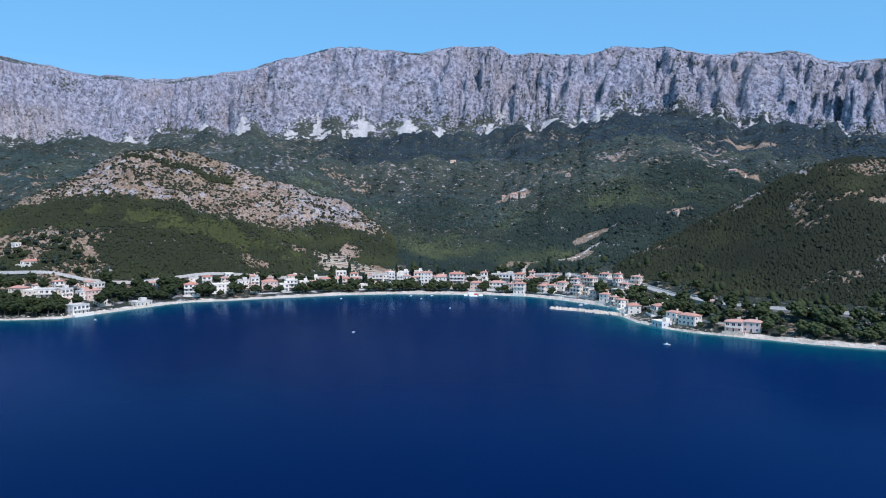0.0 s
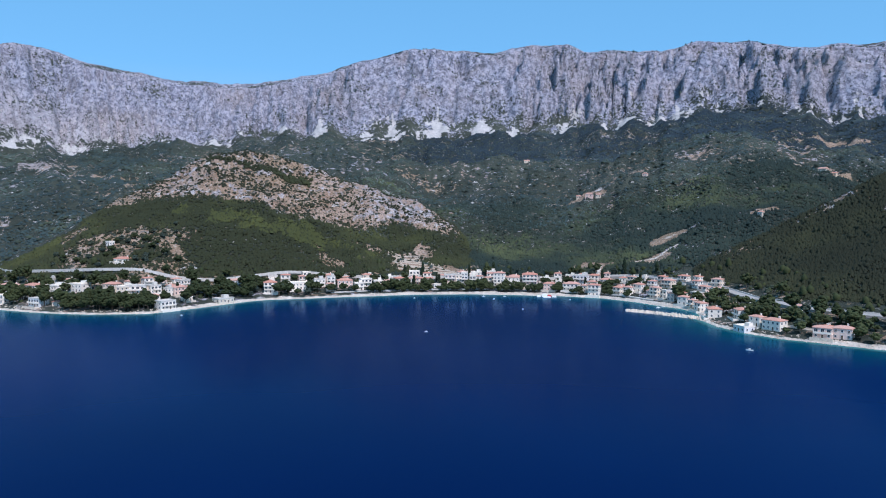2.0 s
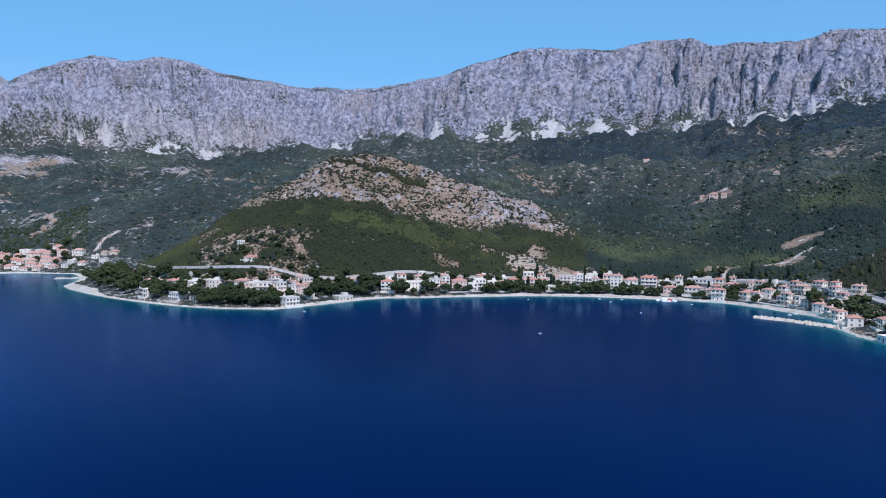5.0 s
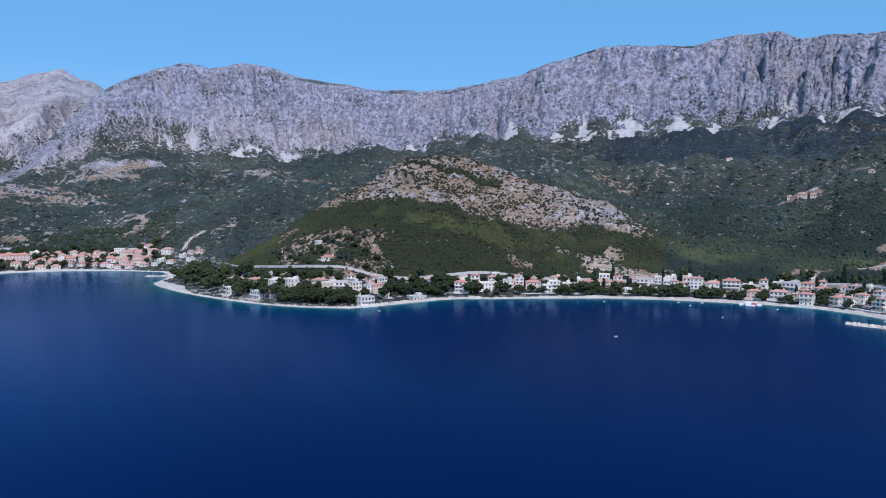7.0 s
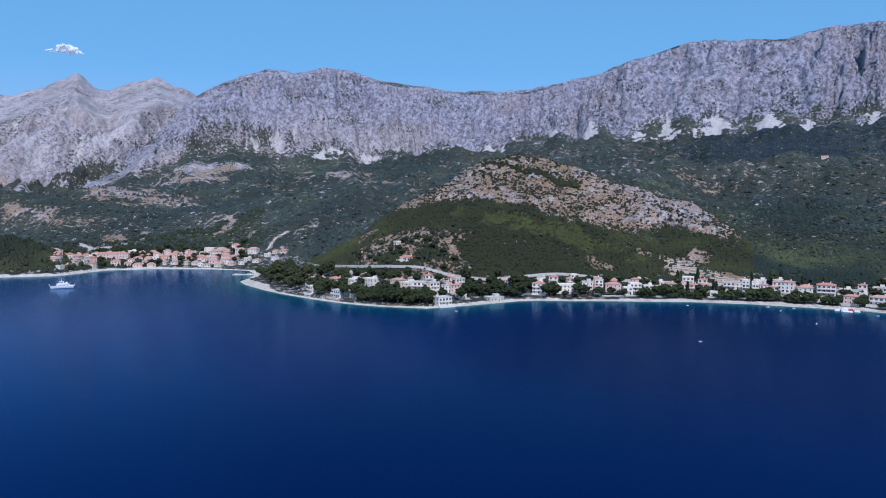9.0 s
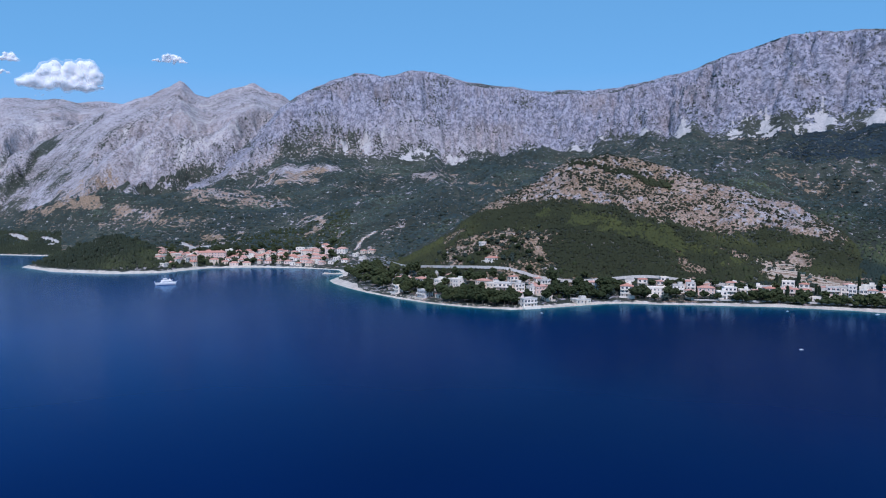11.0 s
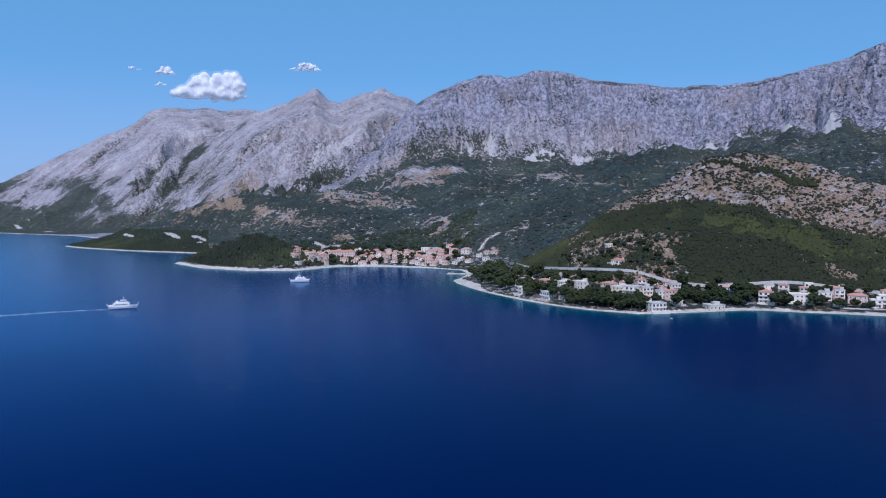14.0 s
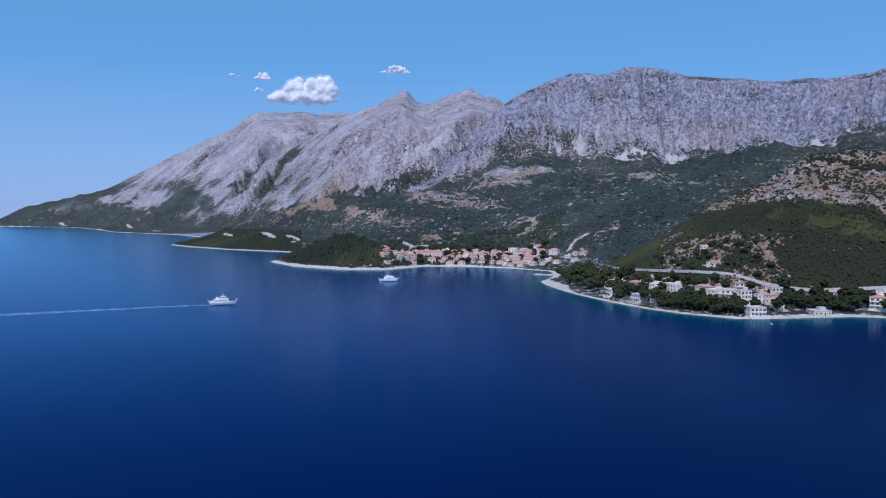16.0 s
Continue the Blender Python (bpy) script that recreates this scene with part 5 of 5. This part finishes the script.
tree_rng = np.random.default_rng(8)
plant(80, -9, 12, 560, 620, 7, 17, (0, 1, 3), room=2.6, scale=(0.75, 1.1))          # along the beach
plant(46, -9, 12, 560, 620, 6, 13, (3, 3, 1), room=3.2, scale=(0.6, 0.85), screen=True)
plant(16, -33, -18, 370, 470, 6, 13, (0, 1, 3), room=5, scale=(0.7, 1.0), screen=True)
plant(80, 9.5, 24, 500, 620, 8, 60, (0, 1, 3, 4), room=3.2)
plant(58, 24, 41, 450, 640, 10, 62, (0, 1, 2, 2), room=3.5)
plant(42, 26, 33, 445, 520, 8, 26, (0, 1, 2), room=3.4)
plant(44, 28.6, 34.5, 490, 590, 4, 22, (0, 1, 2), room=2.8, scale=(0.8, 1.15))   # grove down to the shingle
plant(58, -33, -11, 380, 560, 9, 60, (0, 1, 2, 3, 4), room=4.5)
plant(46, -33, -14, 370, 540, 9, 36, (0, 1, 3, 3), room=3.2, scale=(0.75, 1.15))
plant(34, -14, 9.5, 580, 660, 18, 42, (0, 1, 3, 5), room=4, scale=(0.8, 1.1))
plant(30, -12, 9.5, 590, 660, 30, 70, (0, 3, 4, 5), room=5)
plant(44, 26, 35, 575, 690, 62, 230, (4, 4, 3), room=5, scale=(0.8, 1.2))
plant(54, 36, 42.2, 560, 800, 15, 60, (0, 1, 2), room=4)
plant(80, 43, 56, 900, 1100, 10, 120, (0, 1, 3, 3), room=5)
for ob in KINDS:
    x, y = {0: (-232, 505), 1: (-305, 500), 2: (-348, 505), 3: (22, 592), 4: (118, 600), 5: (-250, 497)}[KINDS.index(ob)]
    ob.matrix_basis = pose(x, y, ground_at(x, y))
wood("shrubs", 9000, (-46, 44, 380, 900), (0, 6, 7), 1.3, LEAF, "green shrubs and gardens between the houses", "shrubs", least=0.3, margin=12, tall=1.7, clear_of_houses=True, reach=72)
wood("grove", 3000, (-46, 44, 380, 700), (0, 6, 7), 1.9, LEAF, "dark pine grove between the houses and the road", "grove", least=0.3, margin=20, tall=2.3, clear_of_houses=True, reach=85)
wood("olive_grove", 1500, (3, 12, 620, 700), (0, 6), 1.3, MAQUIS, "small green orchard in the terraced field", "orchard", least=0.9, most=0.0, margin=30, tall=1.5, within=(-93, 656, 16, 9, -0.3))
wood("shrubs", 3500, (42, 58, 880, 1150), (0, 3, 4, 5), 1.7, LEAF, "green shrubs and gardens in the town", "shrubs", least=0.3, margin=12, tall=1.7, clear_of_houses=True)


# ---------------------------------------------------------------- shore stones, breakwater, jetty
def boulder(seed, size):
    r = np.random.default_rng(seed)
    v0, f0 = ico()
    v = v0 * (1 + r.uniform(-0.28, 0.28, (len(v0), 1))) * size * np.array([1.2, 0.9, 0.7])
    return part_mesh("boulder", verts=[tuple(q) for q in v], faces=[tuple(int(i) for i in q) for q in f0], materials=[STONE])


BOULDERS = [boulder(k, 1.0) for k in range(5)]


def breakwater(points, count, width, label):
    root = new("breakwater")
    root.matrix_basis = pose(*points[0], 0)
    tagged(root, label, "breakwater", kind="structure")
    pts = np.array(points, float)
    q = pts - pts[0]
    v = [(a + ox, b_ + oy, z) for a, b_ in q for ox, oy, z in ((-width * 0.35, -width * 0.7, -1.0), (-width * 0.15, -width * 0.3, 0.7), (width * 0.15, width * 0.3, 0.7), (width * 0.35, width * 0.7, -1.0))]
    f = [(4 * k + m, 4 * k + m + 1, 4 * k + m + 5, 4 * k + m + 4) for k in range(len(q) - 1) for m in range(3)]
    part("core", part_mesh("core", verts=v, faces=f, materials=[STONE]), root)
    for _ in range(count):
        t = tree_rng.uniform(0, len(pts) - 1)
        x, y = np.interp(t, range(len(pts)), pts[:, 0]), np.interp(t, range(len(pts)), pts[:, 1])
        k, off = tree_rng.uniform(0.5, 1.2), tree_rng.normal() * width / 3
        ob = part("boulder", BOULDERS[int(tree_rng.integers(5))], root)
        ob.matrix_basis = pose(x - points[0][0] + off * 0.5, y - points[0][1] + off, max(0.0, 1.0 - abs(off) / width * 1.6) * tree_rng.uniform(0.3, 1.0), *tree_rng.uniform(0, 360, 3)) @ Matrix.Scale(k, 4)


breakwater([(77, 497), (84, 492), (92, 488), (100, 481), (108, 474), (117, 466), (124, 457)], 330, 6.5, "breakwater of pale heaped boulders off the beach")
breakwater([(-571, 587), (-562, 594), (-550, 602)], 60, 3.0, "short stone jetty at the mouth of the cove")


def shore_stones(count, az0, az1, r0, r1, label):
    x, y, z = scatter(count, az0, az1, r0, r1, lambda h, s, w, veg, scree, r, az: (s > -1.5) * (s < 7))
    r = rng.uniform(0.2, 0.65, len(x))
    v, f = clump_mesh(x, y, np.maximum(z, -0.2) - 0.3, r, r * 1.2, 0.35)
    tagged(mesh_object("shore_stones", v, f, STONE), label, "stones", kind="stuff")


shore_stones(9000, -34, -14, 380, 660, "pale rocks along the east shore")
shore_stones(16000, 19, 42, 480, 760, "pale rocks and shingle round the point")
shore_stones(12000, 52, 68, 860, 1200, "pale rocks round the wooded cape")


# ---------------------------------------------------------------- boats
def hull_mesh(length, beam, depth, material, sheer=0.25):
    """A hull lofted from stern to stem, with a deck."""
    vs, fs, n = [], [], 14
    for i in range(n):
        t = i / (n - 1)
        half = beam / 2 * (0.86 + 0.14 * math.sin(t * 3.1)) * (1 - max(0, (t - 0.62) / 0.38) ** 2.2)
        half = max(half, 0.05)
        top = depth * (1 + sheer * max(0, t - 0.5) * 2)
        xx = (t - 0.5) * length
        vs += [(xx, -half, top), (xx - 0.04 * length * t, -half * 0.8, depth * 0.3), (xx - 0.07 * length * t, 0, -depth * 0.25), (xx - 0.04 * length * t, half * 0.8, depth * 0.3), (xx, half, top)]
    for i in range(n - 1):
        for k in range(4):
            fs.append((i * 5 + k, i * 5 + 5 + k, i * 5 + 6 + k, i * 5 + k + 1))
        fs.append((i * 5 + 4, i * 5 + 9, i * 5 + 5, i * 5))
    fs.append((0, 1, 2, 3, 4))
    return part_mesh("hull", verts=vs, faces=fs, materials=[material])


def ferry(x, y, turn, length, label):
    k = length / 24.0
    root = new("ferry")
    root.matrix_basis = pose(x, y, 0, 0, 0, turn)
    root.scale = (k, k, k)
    tagged(root, label, "ferry", "car ferries")
    part("hull", hull_mesh(24, 6.4, 2.5, PAINT), root)
    part("waterline_band", part_mesh("waterline_band", [(-10.8, -2.85, 0.02, 7.0, 2.85, 0.32)], materials=[RUST]), root, None, "dark blue waterline band")
    part("bulwark", part_mesh("bulwark", [(-11.8, -3.0, 2.4, 5.5, -2.85, 3.5), (-11.8, 2.85, 2.4, 5.5, 3.0, 3.5)], materials=[PAINT]), root)
    part("ramp", part_mesh("ramp", verts=[(11.4, -1.4, 2.6), (12.6, -1.3, 5.2), (12.6, 1.3, 5.2), (11.4, 1.4, 2.6), (11.2, -1.4, 2.6), (12.4, -1.3, 5.3), (12.4, 1.3, 5.3), (11.2, 1.4, 2.6)],
                           faces=[(0, 1, 2, 3), (7, 6, 5, 4), (0, 4, 5, 1), (3, 2, 6, 7), (1, 5, 6, 2)], materials=[PAINT]), root)
    part("stern_ramp", part_mesh("stern_ramp", verts=[(-12.0, -1.6, 2.2), (-13.6, -1.6, 4.4), (-13.6, 1.6, 4.4), (-12.0, 1.6, 2.2), (-11.8, -1.6, 2.4), (-13.4, -1.6, 4.6), (-13.4, 1.6, 4.6), (-11.8, 1.6, 2.4)],
                                faces=[(3, 2, 1, 0), (4, 5, 6, 7), (0, 1, 5, 4), (7, 6, 2, 3), (1, 2, 6, 5)], materials=[PAINT]), root)
    part("stair_housing", part_mesh("stair_housing", verts=[(-9.8, -1.6, 2.4), (-6.4, -1.6, 2.4), (-6.4, -1.6, 5.9), (-9.8, 1.6, 2.4), (-6.4, 1.6, 2.4), (-6.4, 1.6, 5.9)], faces=[(0, 1, 2), (5, 4, 3), (0, 2, 5, 3)], materials=[PAINT]), root)
    saloon = part("saloon", part_mesh("saloon", [(-8.5, -2.7, 2.4, 4.5, 2.7, 4.6), (-6.4, -2.9, 4.6, 5.0, 2.9, 4.8), (-6.4, -2.9, 4.8, 5.0, -2.82, 5.5), (-6.4, 2.82, 4.8, 5.0, 2.9, 5.5), (-4.8, -2.3, 4.8, 3.4, 2.3, 6.1)], materials=[PAINT]), root)
    pane = part_mesh("window", [(-0.42, -0.03, -0.4, 0.42, 0.03, 0.4)], materials=[GLASS])
    for i in range(8):
        for side in (-1, 1):
            part("window", pane, saloon, pose(-7.5 + i * 1.4, side * 2.72, 3.9))
    house_ = part("wheelhouse", part_mesh("wheelhouse", [(-2.2, -2.1, 5.2, 2.2, 2.1, 7.6), (-2.5, -2.6, 7.6, 2.6, 2.6, 7.8)], materials=[PAINT]), root)
    for i in range(3):
        part("window", pane, house_, pose(2.22, (i - 1) * 1.3, 6.8, 0, 0, 90))
        for side in (-1, 1):
            part("window", pane, house_, pose((i - 1) * 1.3, side * 2.12, 6.8))
    part("funnel", part_mesh("funnel", [(-6.0, -0.8, 5.2, -4.3, 0.8, 7.4), (-5.9, -0.7, 7.4, -4.4, 0.7, 7.8, 1)], materials=[PAINT, RUST]), root)
    part("mast", part_mesh("mast", [(-0.12, -0.12, 7.8, 0.12, 0.12, 11.6), (-0.08, -1.2, 9.8, 0.08, 1.2, 9.95), (-0.5, -0.4, 8.6, 0.5, 0.4, 8.75)], materials=[PAINT]), root)
    part("rail", part_mesh("rail", [(-9.2, -3.02, 6.05, 4.2, -2.96, 6.12), (-9.2, 2.96, 6.05, 4.2, 3.02, 6.12)], materials=[PAINT]), root)
    return root


ferry(-531, 203, 70, 20, "white car ferry under way, trailing a wake")
ferry(-612, 411, 235, 19.5, "white car ferry lying off the town cove")


def motor_boat(x, y, turn, k, material=None):
    root = new("motor_boat")
    root.matrix_basis = pose(x, y, 0, 0, 0, turn)
    root.scale = (k, k, k)
    tagged(root, "small white motor boat on the calm water", "boat", "small boats in the bay")
    part("hull", hull_mesh(5.2, 1.9, 0.75, material or PAINT), root)
    part("cabin", part_mesh("cabin", [(-0.6, -0.6, 0.7, 0.9, 0.6, 1.5), (-0.8, -0.7, 1.5, 0.6, 0.7, 1.58)], materials=[PAINT]), root)
    part("windscreen", part_mesh("windscreen", [(0.9, -0.55, 0.95, 0.94, 0.55, 1.45)], materials=[GLASS]), root)
    part("outboard_motor", part_mesh("outboard_motor", [(-2.9, -0.2, 0.2, -2.5, 0.2, 1.1)], materials=[RUST]), root)


for x, y, turn, k in ((116, 361, 160, 0.7), (-51, 398, 30, 0.42), (-26, 567, 10, 0.5), (-17, 550, 60, 0.45), (5, 496, 100, 0.42), (-9, 568, 200, 0.5),
                      (42, 552, 10, 0.4), (101, 512, 20, 0.7), (106, 518, 30, 0.65), (-220, 442, 170, 0.45), (-80, 550, 40, 0.4)):
    motor_boat(x, y, turn, k)


def water_park(x, y):
    """The floating play park off the beach: pale slides and rings."""
    root = new("floating_play_park")
    root.matrix_basis = pose(x, y, 0)
    tagged(root, "white and pink inflatable floating play park off the beach", "float")
    for i, (px_, py_, w, d, h, m) in enumerate(((0, 0, 4, 3, 2.2, PAINT), (4.5, 0.8, 3, 2.4, 1.4, RED), (-4, 0.6, 3, 3, 1.0, PAINT), (8, -0.5, 3.5, 2.5, 0.8, PAINT), (1, -3.2, 6, 1.2, 0.6, PAINT))):
        part("float_block", part_mesh("float_block", [(px_, py_, -0.2, px_ + w, py_ + d, h), (px_ + 0.4, py_ + 0.4, h, px_ + w - 0.4, py_ + d - 0.4, h + 0.4)], materials=[m]), root)


water_park(21, 568)

# ---------------------------------------------------------------- wake of the ferry
WAKE = [(-533, 196), (-539, 181), (-544, 166), (-549, 148), (-553, 129), (-558, 111), (-562, 93), (-570, 60), (-578, 20), (-586, -30)]
pts = np.array(WAKE, float)
t = np.linspace(0, len(pts) - 1, 121)
wx_, wy_ = np.interp(t, range(len(pts)), pts[:, 0]), np.interp(t, range(len(pts)), pts[:, 1])
half = 2.3 + 5.0 * t / len(pts)
v = np.concatenate([np.stack([wx_ - half, wy_ + half * 0.3, 0 * t + 0.06], 1), np.stack([wx_ + half, wy_ - half * 0.3, 0 * t + 0.06], 1)])
i = np.arange(120)
tagged(mesh_object("wake", v, np.stack((i, i + 1, i + 122, i + 121), 1), FOAM), "pale foaming wake trailing behind the ferry", "wake", kind="structure")


# ---------------------------------------------------------------- clouds
def cloud(bearing, height, distance, width, tall, puffs, seed):
    """A heaped white core in a thin veil."""
    r = np.random.default_rng(seed)
    a = radians(bearing)
    cx, cy = -math.sin(a) * distance, math.cos(a) * distance
    width, tall = width * 0.86, tall * 0.86
    u = r.uniform(-1, 1, puffs)
    room = 1 - np.abs(u) ** 1.6
    hh = r.uniform(0, 1, puffs) * room * tall * (0.75 + 0.45 * u)
    x = cx + math.cos(a) * u * width / 2
    y = cy + math.sin(a) * u * width / 2 + r.uniform(-0.15, 0.15, puffs) * width
    size = (0.13 + 0.18 * room * r.uniform(0.5, 1, puffs)) * tall * 0.72
    centre = np.stack([x, y, height + hh], 1)
    bm = bmesh.new()
    bmesh.ops.create_icosphere(bm, subdivisions=2, radius=1.0)
    v0 = np.array([tuple(q.co) for q in bm.verts])
    f0 = np.array([[q.index for q in p.verts] for p in bm.faces])
    bm.free()
    f = (f0[None] + (np.arange(puffs) * len(v0))[:, None, None]).reshape(-1, 3)
    core = None
    for material, grow in zip(VAPOUR, (0.95, 1.3)):
        v = centre[:, None] + v0[None] * size[:, None, None] * grow
        ob = mesh_object("vapour" if core else "cloud", v.reshape(-1, 3), f, material, True)
        melt = ob.modifiers.new("melt", "REMESH")
        melt.mode, melt.voxel_size, melt.use_smooth_shade = "VOXEL", max(5.0, tall / 22), True
        calm = ob.modifiers.new("calm", "SMOOTH")
        calm.factor, calm.iterations = 0.6, 10
        lumps = ob.modifiers.new("lumps", "DISPLACE")
        tex = bpy.data.textures.new("cloud_lumps", "CLOUDS")
        tex.noise_scale, tex.noise_depth = tall * 0.4, 3
        lumps.texture, lumps.strength, lumps.texture_coords, lumps.mid_level = tex, tall * 0.22, "GLOBAL", 0.45
        if core:
            ob.parent = core
        else:
            core = tagged(ob, "small soft white fair-weather cloud over the far mountain", "cloud", "clouds")


def over(elevation, distance):
    return EYE + math.tan(radians(elevation)) * distance


cloud(62.7, over(8.9, 4650), 4650, 440, 190, 120, 1)
cloud(61.3, over(9.2, 4660), 4660, 200, 190, 60, 2)
cloud(65.9, over(10.4, 4650), 4650, 120, 65, 34, 3)
cloud(68.2, over(10.5, 4650), 4650, 120, 30, 26, 4)
cloud(66.3, over(9.5, 4650), 4650, 95, 35, 26, 5)
cloud(55.5, over(11.2, 4650), 4650, 200, 70, 50, 6)
cloud(63.9, over(8.15, 4620), 4620, 330, 26, 26, 7)
